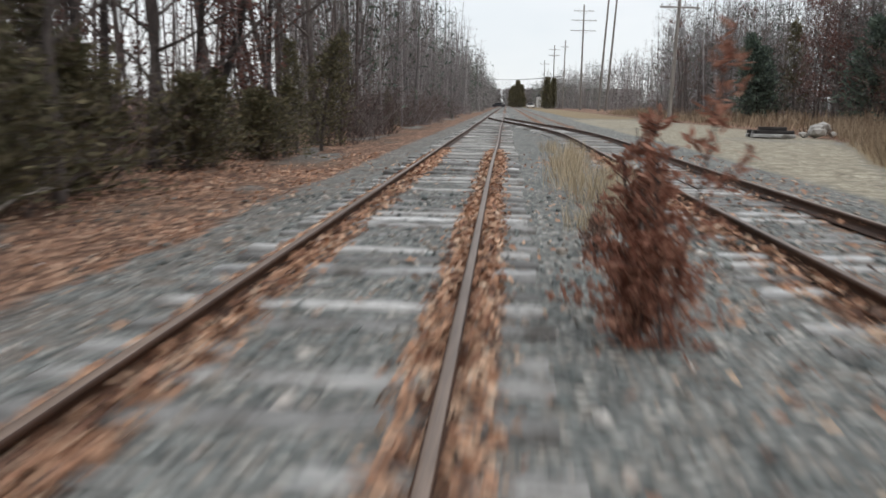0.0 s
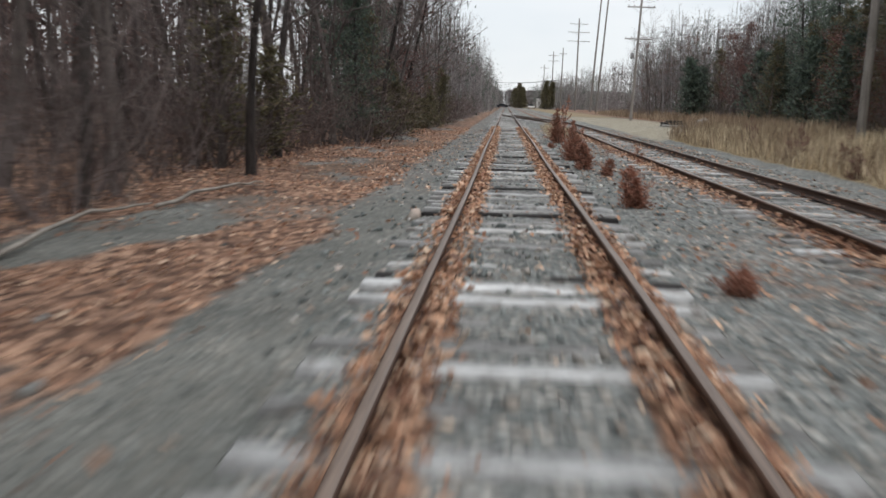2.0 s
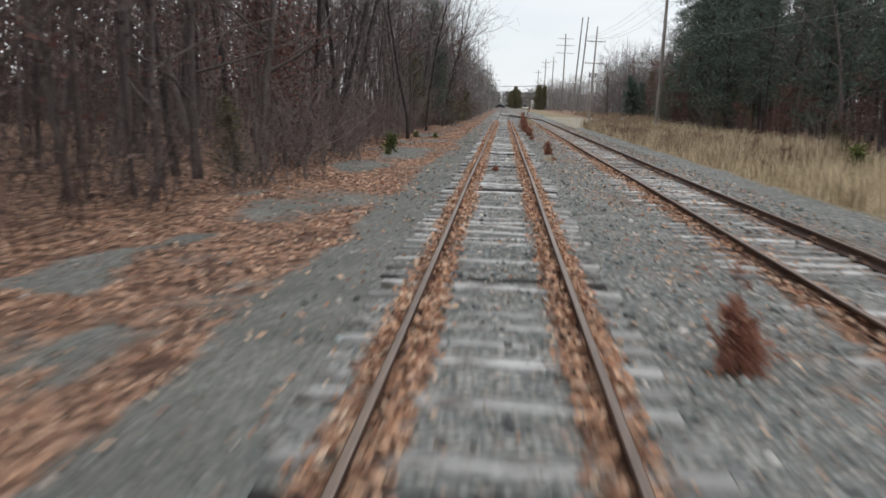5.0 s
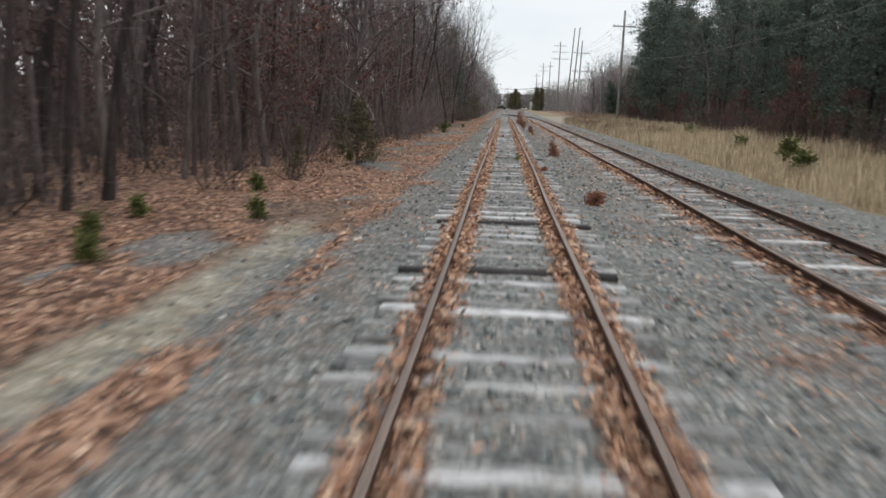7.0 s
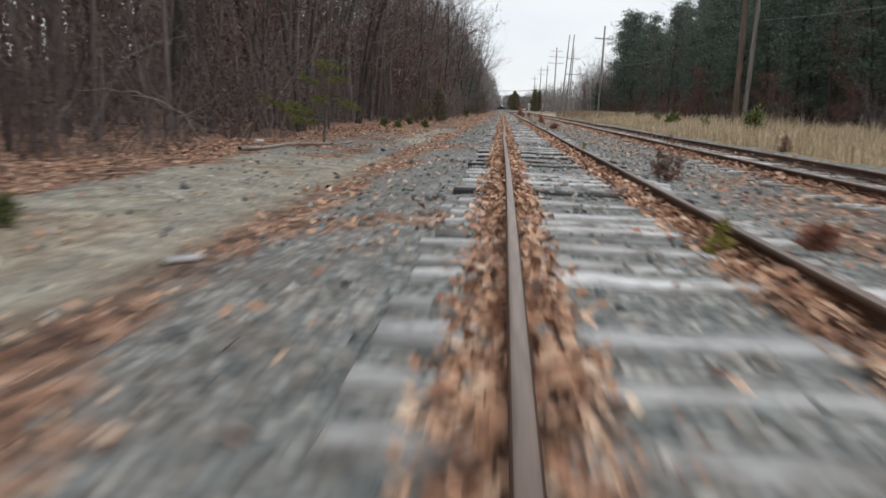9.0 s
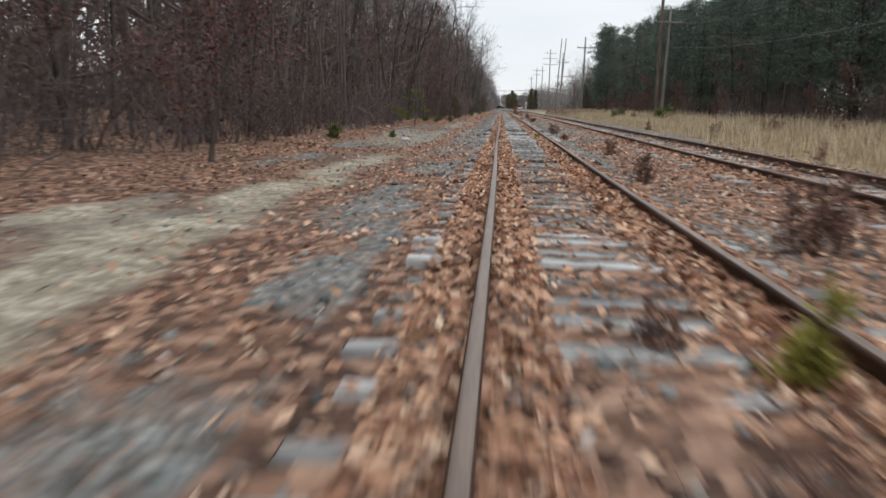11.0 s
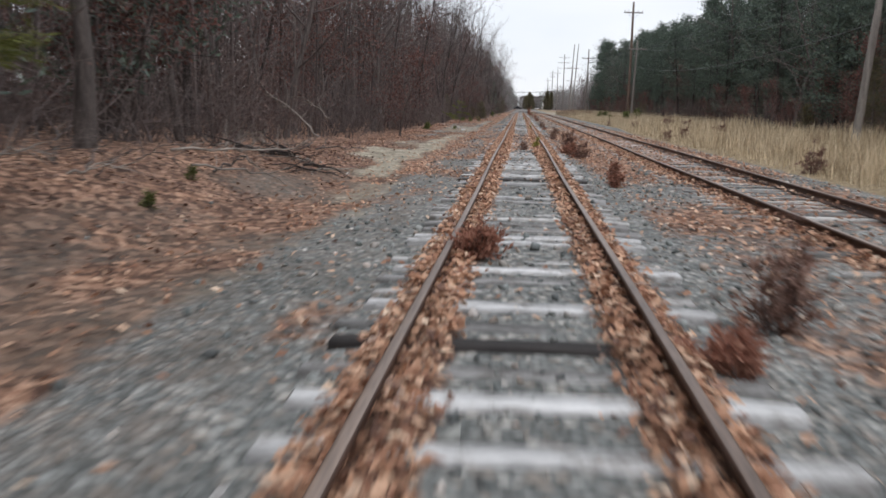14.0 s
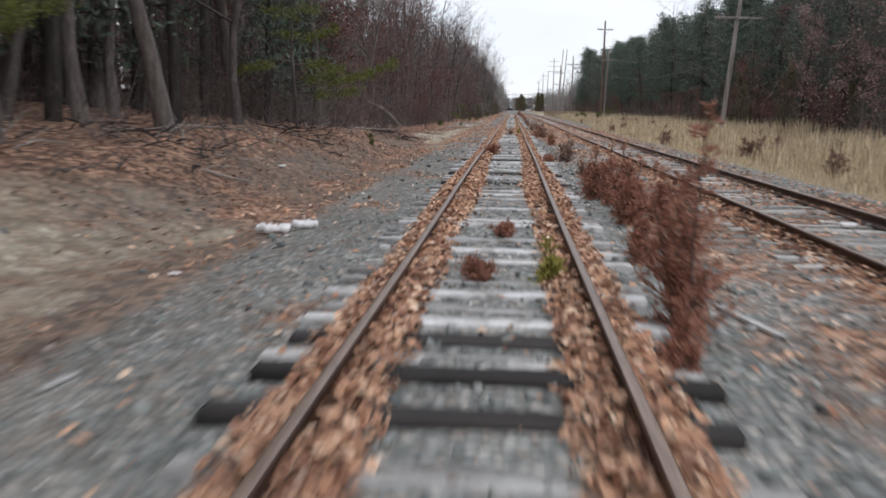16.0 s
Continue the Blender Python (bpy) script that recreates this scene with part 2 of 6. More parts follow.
POLE = grained("weathered_pole_wood", (0.16, 0.146, 0.132), (0.34, 0.316, 0.292), 1.5, (5, 5, 0.4), 0.9, 0.5, 0.01, 0.2, fine=20)
POLE_BROWN = grained("brown_pole_wood", (0.1, 0.072, 0.056), (0.22, 0.16, 0.13), 1.5, (5, 5, 0.4), 0.9, 0.5, 0.01, 0.1, fine=20)
BOUGH = island_mat("yellow_green_needles", [(0.0, (0.07, 0.085, 0.02)), (0.5, (0.14, 0.16, 0.04)), (1.0, (0.24, 0.26, 0.08))], 0.6, 0.2)
DRYWEED = island_mat("dry_grey_weed", [(0.0, (0.15, 0.085, 0.068)), (0.5, (0.26, 0.16, 0.13)), (1.0, (0.4, 0.27, 0.22))], 0.85, 0.25)
GREENWEED = island_mat("yellow_green_weed", [(0.0, (0.16, 0.14, 0.035)), (0.5, (0.30, 0.29, 0.07)), (1.0, (0.45, 0.43, 0.14))], 0.6, 0.35)
SEEDLING = island_mat("seedling_green", [(0.0, (0.068, 0.087, 0.031)), (0.5, (0.128, 0.160, 0.051)), (1.0, (0.221, 0.246, 0.093))], 0.6, 0.2)
PORCELAIN = grained("brown_porcelain", (0.1, 0.06, 0.045), (0.16, 0.1, 0.08), 8.0, roughness=0.25, bump=0)
STEEL = grained("galvanised_steel", (0.2, 0.2, 0.2), (0.35, 0.35, 0.35), 6.0, roughness=0.5, bump=0)
CABLE = grained("weathered_cable", (0.07, 0.075, 0.08), (0.14, 0.145, 0.15), 3.0, roughness=0.6, bump=0)
DEADWOOD = grained("pale_dead_wood", (0.19, 0.17, 0.15), (0.42, 0.39, 0.35), 2.0, (1, 1, 1), 0.9, 0.4, 0.01, 0.2, fine=18)
PLASTIC = grained("white_plastic_film", (0.72, 0.73, 0.74), (0.85, 0.85, 0.85), 5.0, roughness=0.45, bump=0.2)
CONCRETE = grained("pale_concrete", (0.33, 0.32, 0.30), (0.55, 0.53, 0.5), 2.5, bump=0.5)
ASPHALT = grained("worn_asphalt", (0.05, 0.05, 0.052), (0.11, 0.11, 0.11), 0.8, bump=0.3)
WHITEPAINT = grained("white_paint", (0.68, 0.68, 0.67), (0.82, 0.82, 0.81), 1.5, roughness=0.4, bump=0)
DARKPAINT = grained("dark_paint", (0.02, 0.02, 0.025), (0.04, 0.04, 0.05), 1.5, roughness=0.3, bump=0)
GLASSY = grained("dark_window_glass", (0.02, 0.022, 0.025), (0.035, 0.04, 0.045), 1.0, roughness=0.1, bump=0)
RUBBER = grained("tyre_rubber", (0.015, 0.015, 0.015), (0.03, 0.03, 0.03), 6.0, roughness=0.9, bump=0)

# ---------------------------------------------------------------- mesh helpers
def mesh_np(name, V, F, mats, index=None, smooth=False):
    """A mesh from arrays of places and of faces that all have the same number of corners."""
    V, F = np.asarray(V, dtype=np.float32), np.asarray(F, dtype=np.int32)
    me = bpy.data.meshes.new(name)
    k = F.shape[1]
    me.vertices.add(len(V))
    me.vertices.foreach_set("co", V.ravel())
    me.loops.add(F.size)
    me.loops.foreach_set("vertex_index", F.ravel())
    me.polygons.add(len(F))
    me.polygons.foreach_set("loop_start", np.arange(0, F.size, k, dtype=np.int32))
    for m in mats:
        me.materials.append(m)
    if index is not None:
        me.polygons.foreach_set("material_index", np.asarray(index, dtype=np.int32))
    if smooth:
        me.polygons.foreach_set("use_smooth", np.ones(len(F), dtype=bool))
    me.update(calc_edges=True)
    return me


def part(name, me, parent, label=""):
    ob = new(name, me)
    ob.parent = parent
    return tagged(ob, label) if label else ob


def bm_mesh(name, bm, mat):
    me = bpy.data.meshes.new(name)
    bm.to_mesh(me)
    bm.free()
    for m in (mat if isinstance(mat, (list, tuple)) else [mat]):
        me.materials.append(m)
    return me


def smooth_np(a, b, x):
    u = np.clip((np.asarray(x, dtype=float) - a) / (b - a), 0, 1)
    return u * u * (3 - 2 * u)


def wave(x, y, s=1.0, seed=0.0):
    """A cheap, smooth, irregular field between about -1 and 1."""
    x, y = np.asarray(x) * s + seed * 7.3, np.asarray(y) * s - seed * 3.1
    return (np.sin(x * 1.3 + 1.7 * np.sin(y * 0.7 + seed)) + np.sin(y * 1.1 + 1.3 * np.sin(x * 0.9 - seed)) + np.sin((x + y) * 2.3 + seed) * 0.6
            + np.sin((x - 0.6 * y) * 3.7 + 2 * seed) * 0.4) / 3.0


GAUGE = 0.755
SIDE_X = 4.27


def side_centre(y):
    """The middle of the second track, which runs into the first one at the far points."""
    return SIDE_X * (1 - smooth_np(34, 90, y))


def ground_z(x, y):
    x, y = np.asarray(x, dtype=float), np.asarray(y, dtype=float)
    z = -0.018 + 0 * x
    z = z - 0.045 * smooth_np(-1.0, -1.22, x) - 0.095 * smooth_np(-1.75, -2.9, x) - 0.04 * smooth_np(1.0, 1.22, x) * smooth_np(3.1, 2.7, x) - 0.10 * smooth_np(6.0, 7.2, x) * (1 - smooth_np(10, 35, y))
    bank = smooth_np(-150, -192, y)
    z = z + bank * (0.95 * smooth_np(-3.6, -7.0, x) + 0.6 * smooth_np(-6.5, -12, x))
    z = z + 0.35 * smooth_np(-6, -16, x) * (1 - bank)
    z = z + 0.35 * smooth_np(8.0, 14.0, x) * (1 - smooth_np(0, 30, y)) + 0.3 * smooth_np(14, 24, x)
    rough = smooth_np(-2.2, -4.0, x) + smooth_np(6.8, 8.5, x)
    z = z + rough * (0.06 * wave(x, y, 0.9, 1) + 0.035 * wave(x, y, 2.6, 2))
    z = z + (1 - rough) * 0.018 * wave(x, y, 3.1, 4)
    return z


def bare_grey(x, y):
    """Open patches of grey, gravelly soil beside the line."""
    x, y = np.asarray(x, dtype=float), np.asarray(y, dtype=float)
    open_ = smooth_np(-2.8, -3.4, x) * smooth_np(-6.6, -5.2, x)
    a = smooth_np(-35, -39, y) * (1 - smooth_np(-43, -47, y)) * 0.95
    a = a * smooth_np(-5.0, -4.2, x) + smooth_np(-3.2, -3.9, x) * smooth_np(-5.2, -4.4, x) * (1 - smooth_np(-24, -32, y)) * np.clip(0.2 + 0.8 * wave(x, y, 0.55, 44), 0, 0.8) * smooth_np(-26, -20, y)
    swath = 1 - 0.92 * smooth_np(0.05, 0.35, wave(x * 0.5, y * 0.95, 0.8, 23))
    # a narrow bare lens first, then a wide clearing
    broad = smooth_np(-106, -116, y)
    b = smooth_np(-94, -97, y) * (1 - smooth_np(-133, -140, y)) * 0.98 * np.maximum(broad * swath, smooth_np(-3.9, -3.5, x))
    spots_ = 0.85 * smooth_np(0.2, 0.48, wave(x * 1.3, y * 0.6, 1.0, 21)) * (1 - smooth_np(-150, -160, y))
    lens = smooth_np(-2.5, -2.85, x) * smooth_np(-3.9, -3.45, x) * smooth_np(-93, -96, y) * (1 - smooth_np(-102, -106, y)) * 0.95
    return np.maximum(open_ * np.clip(a + b + spots_, 0, 1), lens)


def path_x(y):
    """The middle of the worn sandy strip beside the line."""
    return -3.35 + 0.25 * np.sin(np.asarray(y) * 0.09) + 0.15 * np.sin(np.asarray(y) * 0.31) + 0.4 * smooth_np(-168, -178, y)


def leaf_cover(x, y):
    """How thickly dead leaves lie, 0 to 1."""
    x, y = np.asarray(x, dtype=float), np.asarray(y, dtype=float)
    shoulder = smooth_np(-165, -185, y)
    belt = smooth_np(-2.0 - 0.3 * shoulder, -2.7 - 0.3 * shoulder, x) * (0.62 - 0.2 * shoulder + 0.36 * wave(x, y, 0.55, 3))
    belt = belt + 0.35 * smooth_np(-4.2, -5.4, x)
    # sandy clearings and the worn strip
    sand = sand_cover(x, y)
    belt = belt * (1 - 0.85 * sand) * (1 - 0.9 * bare_grey(x, y))
    patch = 0.30 + 0.22 * wave(x, y, 0.8, 9)
    mid = patch * smooth_np(1.4, 2.0, x) * smooth_np(7.0, 6.2, x) * 0.72
    rails = 0.0
    wide = 0.12 * smooth_np(-130, -140, y) * (1 - smooth_np(-162, -172, y)) + 0.3 * smooth_np(-140, -146, y) * (1 - smooth_np(-159, -163, y)) + 0.12 * smooth_np(-188, -194, y) * (1 - smooth_np(-198, -201, y)) + 0.05 * smooth_np(-186, -196, y)
    for c, k in ((-GAUGE, 0.95), (GAUGE, 0.9), (SIDE_X - GAUGE, 0.55), (SIDE_X + GAUGE, 0.4)):
        d = np.abs(x - c)
        rails = rails + k * smooth_np(0.34 + wide, 0.12 + wide, d) * np.clip(0.75 + 0.45 * wave(x * 0.2, y, 0.5, c), 0, 1.2)
    drift = smooth_np(-134, -142, y) * (1 - smooth_np(-176, -184, y)) * smooth_np(-2.5, -2.1, x) * smooth_np(-0.9, -1.2, x) * (0.1 + 0.45 * wave(x, y, 0.8, 15))
    edge_x = -2.4 + 0.25 * np.sin(y * 0.43) + 0.2 * np.sin(y * 1.3)
    edging = smooth_np(0.42, 0.2, np.abs(x - edge_x)) * smooth_np(-0.05, 0.35, wave(x * 0.3, y, 0.75, 33)) * (smooth_np(-80, -88, y) * (1 - smooth_np(-136, -142, y)) + smooth_np(-33, -38, y) * (1 - smooth_np(-46, -52, y)))
    edging = np.maximum(edging, smooth_np(0.5, 0.25, np.abs(x + 2.75)) * smooth_np(-100.5, -102.5, y) * (1 - smooth_np(-107, -109, y)) * 0.95)
    belt = np.maximum(belt, edging) + np.clip(drift, 0, 1)
    thick = 1 + 0.5 * smooth_np(-128, -150, y)
    mid = mid + (0.06 + 0.06 * smooth_np(0.9, 1.4, x)) * smooth_np(-3.4, -1.5, x) * smooth_np(7.0, 6.0, x) + 0.3 * smooth_np(0.15, 0.7, wave(x * 1.5, y * 0.8, 1.0, 31)) * smooth_np(-3.0, -2.2, x) * smooth_np(-1.0, -1.4, x)
    # fewer leaves bare dark humus on the bank, also painting in the pines' shade
    deep = 1 - 0.5 * smooth_np(-164, -178, y) * smooth_np(-3.8, -5.4, x) * np.clip(0.75 + 0.5 * wave(x, y, 0.9, 35), 0, 1)
    fresh = smooth_np(-2.45, -2.8, x) * smooth_np(-4.6, -3.7, x) * smooth_np(-167, -174, y) * (1 - smooth_np(-200, -203, y)) * np.clip(0.5 + 0.6 * wave(x, y, 1.1, 52), 0, 0.95)
    strewn = thick + 1.3 * smooth_np(-118, -138, y) * (1 - smooth_np(-164, -174, y))
    return np.clip(np.maximum(belt * deep, fresh) + mid * strewn + rails * thick, 0, 1)


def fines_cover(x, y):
    """Where the stone turns to finer, darker grit: the left shoulder on the way to the clearing, and a little
    elsewhere.
    """
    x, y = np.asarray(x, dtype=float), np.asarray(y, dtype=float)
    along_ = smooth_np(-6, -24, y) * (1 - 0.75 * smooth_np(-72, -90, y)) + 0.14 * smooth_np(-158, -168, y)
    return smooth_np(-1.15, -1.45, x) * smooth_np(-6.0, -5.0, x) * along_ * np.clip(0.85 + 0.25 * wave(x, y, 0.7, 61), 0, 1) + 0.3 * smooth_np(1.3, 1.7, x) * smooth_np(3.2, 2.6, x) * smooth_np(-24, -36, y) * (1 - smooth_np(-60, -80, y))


def sand_cover(x, y):
    x, y = np.asarray(x, dtype=float), np.asarray(y, dtype=float)
    strip = smooth_np(0.8, 0.2, np.abs(x - path_x(y) + 0.35 * wave(x, y, 1.1, 14))) * 0.85
    seg = 0.95 * smooth_np(-136, -144, y) * (1 - smooth_np(-182, -188, y)) * (1 - 0.4 * smooth_np(-169, -173, y)) + 0.85 * smooth_np(-90, -95, y) * (1 - smooth_np(-110, -116, y)) + 0.4 * smooth_np(-182, -188, y) * (1 - smooth_np(-196, -204, y))
    seg = seg * np.clip(0.95 + 0.35 * wave(x * 0.1, y, 0.33, 5), 0, 1)
    open_ = smooth_np(-2.3, -3.2, x) * smooth_np(-6.6, -5.2, x)
    clear = smooth_np(-112, -122, y) * (1 - smooth_np(-133, -140, y))
    late = smooth_np(-192, -203, y) * smooth_np(-2.9, -3.6, x) * smooth_np(-7.5, -5.5, x) * (0.46 + 0.3 * wave(x, y, 0.6, 12))
    olive = smooth_np(-3.4, -3.9, x) * smooth_np(-6.2, -5.2, x) * smooth_np(-148, -155, y) * (1 - smooth_np(-166, -172, y)) * np.clip(0.5 + 0.75 * wave(x, y, 0.7, 57), 0, 0.9)
    return np.clip(strip * seg + open_ * clear * 0.55 + late + olive, 0, 1)


# ---------------------------------------------------------------- ground, one sheet to the horizon
def axis(*spans):
    out = []
    for a, b, s in spans:
        out += list(np.arange(a, b, s))
    return np.array(out + [spans[-1][1]])


gx = axis((-1800, -200, 200), (-200, -60, 20), (-60, -14, 2.5), (-14, -1.6, 0.3), (-1.6, 8.5, 0.25), (8.5, 20, 0.7), (20, 60, 4), (60, 200, 20), (200, 1800, 200))
gy = axis((-1500, -300, 150), (-300, -225, 6), (-225, 20, 0.6), (20, 110, 2), (110, 400, 12), (400, 2500, 150))
GX, GY = np.meshgrid(gx, gy)
GZ = ground_z(GX, GY)
gv = np.stack([GX.ravel(), GY.ravel(), GZ.ravel()], 1)
nx, ny = len(gx), len(gy)
gi = np.arange(nx * ny).reshape(ny, nx)
gf = np.stack([gi[:-1, :-1], gi[:-1, 1:], gi[1:, 1:], gi[1:, :-1]], -1).reshape(-1, 4)
ground_me = mesh_np("ground", gv, gf, [GROUND], smooth=True)
lot = smooth_np(6.5, 7.5, GX) * smooth_np(18, 15, GX) * smooth_np(-1.5, 1.5, GY - 17 - 3.4 * (GX - 8.5)) * smooth_np(110, 80, GY)
straw_zone = np.clip(smooth_np(6.6, 7.6, GX - 0.9 * smooth_np(-135, -115, GY)) * (1 - lot), 0, 1)
woods = smooth_np(-5, -6.5, GX) + smooth_np(15, 17, GX)
# alpha also spreads darker humus colour over the left ballast shoulder
# left bank: less leaf in the colour, so dark humus stands in for shade
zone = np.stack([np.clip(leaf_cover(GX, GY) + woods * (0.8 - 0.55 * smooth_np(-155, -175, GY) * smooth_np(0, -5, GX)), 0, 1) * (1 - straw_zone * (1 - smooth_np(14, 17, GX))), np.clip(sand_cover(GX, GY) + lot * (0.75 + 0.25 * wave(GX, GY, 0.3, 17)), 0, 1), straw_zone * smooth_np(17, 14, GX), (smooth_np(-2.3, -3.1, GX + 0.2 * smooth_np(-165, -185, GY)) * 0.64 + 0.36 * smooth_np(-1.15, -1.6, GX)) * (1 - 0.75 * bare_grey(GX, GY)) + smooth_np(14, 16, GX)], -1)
attr = ground_me.color_attributes.new("zones", "FLOAT_COLOR", "POINT")
attr.data.foreach_set("color", zone.astype(np.float32).ravel())
fines_attr = ground_me.attributes.new("fines", "FLOAT", "POINT")
fines_attr.data.foreach_set("value", fines_cover(GX, GY).astype(np.float32).ravel())
tagged(new("ground", ground_me), "grey crushed stone ground with leaf litter and sandy soil", "ground", kind="structure")


# ---------------------------------------------------------------- tracks
RAIL_TOP_Z, RAIL_H = 0.17, 0.152


def rail_section():
    """Half the outline of a flat-bottomed rail, from the foot to the tread: across, up from the foot."""
    half = [(0.068, 0.0), (0.068, 0.010), (0.016, 0.030), (0.009, 0.045), (0.009, 0.100), (0.030, 0.116), (0.036, 0.122), (0.036, 0.140), (0.028, 0.150), (0.012, 0.152)]
    return [(a, b) for a, b in half] + [(-a, b) for a, b in reversed(half)]


def rail_mesh(name, line):
    sec = rail_section()
    k = len(sec)
    line = np.array(line)
    d = np.gradient(line[:, :2], axis=0)
    d /= np.linalg.norm(d, axis=1)[:, None]
    side = np.stack([d[:, 1], -d[:, 0]], 1)
    V = []
    for (x, y, z), s in zip(line, side):
        V += [(x + s[0] * a, y + s[1] * a, z - RAIL_H + b) for a, b in sec]
    F, idx = [], []
    for i in range(len(line) - 1):
        for j in range(k):
            a, b = i * k + j, i * k + (j + 1) % k
            F.append((a, b, b + k, a + k))
            idx.append(1 if j in (8, 9, 10) else 0)
    return mesh_np(name, V, F, [RUST, RAIL_TOP], idx)


def tie_mesh(name, rng, mat, length=2.6, width=0.22, height=0.17):
    """A worn sleeper: split ends, bowed top, rounded and ragged edges."""
    n = 9
    V, F = [], []
    for i in range(n):
        u = i / (n - 1)
        x = (u - 0.5) * length + (rng.uniform(-0.03, 0.03) if i in (0, n - 1) else 0)
        w = width / 2 + rng.uniform(-0.012, 0.012)
        t = rng.uniform(-0.012, 0.008) - (0.012 if i in (0, n - 1) else 0)
        V += [(x, -w, -height), (x, -w, -0.016 + t), (x, -w + 0.012, t), (x + rng.uniform(-0.01, 0.01), rng.uniform(-0.03, 0.03), t - 0.004), (x, w - 0.012, t), (x, w, -0.016 + t), (x, w, -height)]
    for i in range(n - 1):
        for j in range(6):
            a = i * 7 + j
            F.append((a, a + 7, a + 8, a + 1))
    for i in (0, n - 1):
        a = i * 7
        cap = [(a, a + 1, a + 5, a + 6), (a + 1, a + 2, a + 4, a + 5), (a + 2, a + 3, a + 4, a + 4)]
        for q in cap[:2]:
            F.append(q if i == 0 else q[::-1])
    return mesh_np(name, V, F, [mat])


def main_line(s, a, b, step=2.0):
    ys = np.arange(a, b + 0.1, step)
    x = s * GAUGE + 0.012 * np.sin(ys * 0.23 + s)
    z = RAIL_TOP_Z + 0.006 * np.sin(ys * 0.31 + 2 * s)
    return np.stack([x, ys, z], 1)


def side_line(s, a, b, step=2.0):
    ys = np.arange(a, b + 0.1, step)
    c = side_centre(ys)
    return np.stack([c + s * GAUGE + 0.02 * np.sin(ys * 0.19 + s), ys, RAIL_TOP_Z - 0.004 + 0.006 * np.sin(ys * 0.27 + s)], 1)


TIE_A, TIE_B = -217.0, 22.0
# bleached and tarry ties that stand out along the main track
PALE_TIES = [-207.1, -206.1, -203.8, -203.1, -201.7, -199.8, -198.3, -197.5, -196.8, -194.0, -193.5, -191.2, -189.7, -188.7, -188.0, -187.7, -185.8, -184.2, -182.5, -182.1, -177.5, -177.2, -174.8, -172.9, -172.5, -170.6, -169.8, -169.3, -168.6, -167.8, -164.9, -164.3, -162.9, -132.9, -131.6, -128.6, -125.7, -125.1, -124.5, -123.9, -118.4, -117.0, -114.7, -109.9, -107.5, -104.2, -101.9, -100.3, -98.8, -95.7, -95.0, -92.8, -92.1, -57.7, -56.3, -55.7, -53.6, -49.8, -48.4, -46.8, -44.6, -42.5, -41.4, -40.8, -36.5, -35.0, -34.1, -33.4, -32.8, -30.3, -27.8, -27.5, -26.5, -24.7, -24.2, -18.4, -16.7, -12.1, -11.7, -9.5, -2.9, 7.2, 10.6]
DARK_TIES = [-209.1, -208.4, -207.6, -195.0, -192.4, -186.9, -173.9, -126.5, -119.2, -117.8, -98.1, -93.5, -57.1, -49.2, -41.8, -19.4, -11.3, -9.1, -6.2]


def tie_places(rng, y0, y1, pitch, marked):
    """Where ties lie: at about the usual pitch, and exactly where a marked one lies."""
    out, y = [], y0
    marks = sorted(marked)
    while y < y1:
        ahead = [m for m in marks if m[0] > y + 0.3]
        nxt = y + pitch * rng.uniform(0.88, 1.12)
        if ahead and ahead[0][0] < y + pitch * 1.45:
            y, kind = ahead[0]
        else:
            if ahead and ahead[0][0] < y + pitch * 2.4:
                nxt = (y + ahead[0][0]) / 2
            y, kind = nxt, None
        out.append((y, kind))
    return out


def lay_track(name, label, centre, rails, seed, y0, y1, pitch, low, low_end, marked=()):
    rng = random.Random(seed)
    top = tagged(new(name), label, "railway track")
    for line in rails:
        part("rail", rail_mesh("rail", line), top, "rusty brown steel rail")
    plain = [tie_mesh("tie", rng, TIE) for _ in range(5)]
    pale = [tie_mesh("tie", rng, TIE_PALE) for _ in range(3)]
    dark = [tie_mesh("tie", rng, TIE_DARK) for _ in range(2)]
    V, F, base = [], [], 0
    for y, kind in tie_places(rng, y0, y1, pitch, marked):
        if kind == "pale":
            me, sink = rng.choice(pale), 0.006
        elif kind == "dark":
            me, sink = rng.choice(dark), 0.008
        elif marked and TIE_A < y < 10:
            me, sink = rng.choice(plain if rng.random() < 0.97 else dark), rng.choice((-0.034, -0.026, -0.014, -0.006))
        else:
            me, sink = rng.choice(plain + pale[:1]), rng.choice((-0.03, -0.012, 0.0, 0.006))
        m = pose(float(centre(y)) + rng.uniform(-0.07, 0.07), y, low + sink + rng.uniform(-0.008, 0.01), rng.uniform(-2, 2), rng.uniform(-0.4, 0.4), rng.uniform(-1.4, 1.4))
        if TIE_A + low_end < y < TIE_B:
            ob = part("tie", me, top)
            ob.matrix_basis = m
        else:
            v = np.array([m @ w.co for w in me.vertices])
            f = np.array([p.vertices[:] for p in me.polygons])
            V.append(v)
            F.append(f + base)
            base += len(v)
    rest = part("tie_bed", mesh_np("tie_bed", np.concatenate(V), np.concatenate(F), [TIE_FAR]), top, "further weathered grey ties")
    tagged(rest, kind="stuff")
    return top


lay_track("railway_track", "rusty rails on weathered grey ties strewn with leaves", lambda y: 0.0, [main_line(-1, -260, 340), main_line(1, -260, 340)], 11, -240, 130, 0.55, 0.012, 0.0, [(y, "pale") for y in PALE_TIES] + [(y, "dark") for y in DARK_TIES])
lay_track("side_track", "second rusty track running into the main one", side_centre, [side_line(-1, -260, 84), side_line(1, -260, 84)], 12, -240, 76, 0.56, 0.008, 50.0)


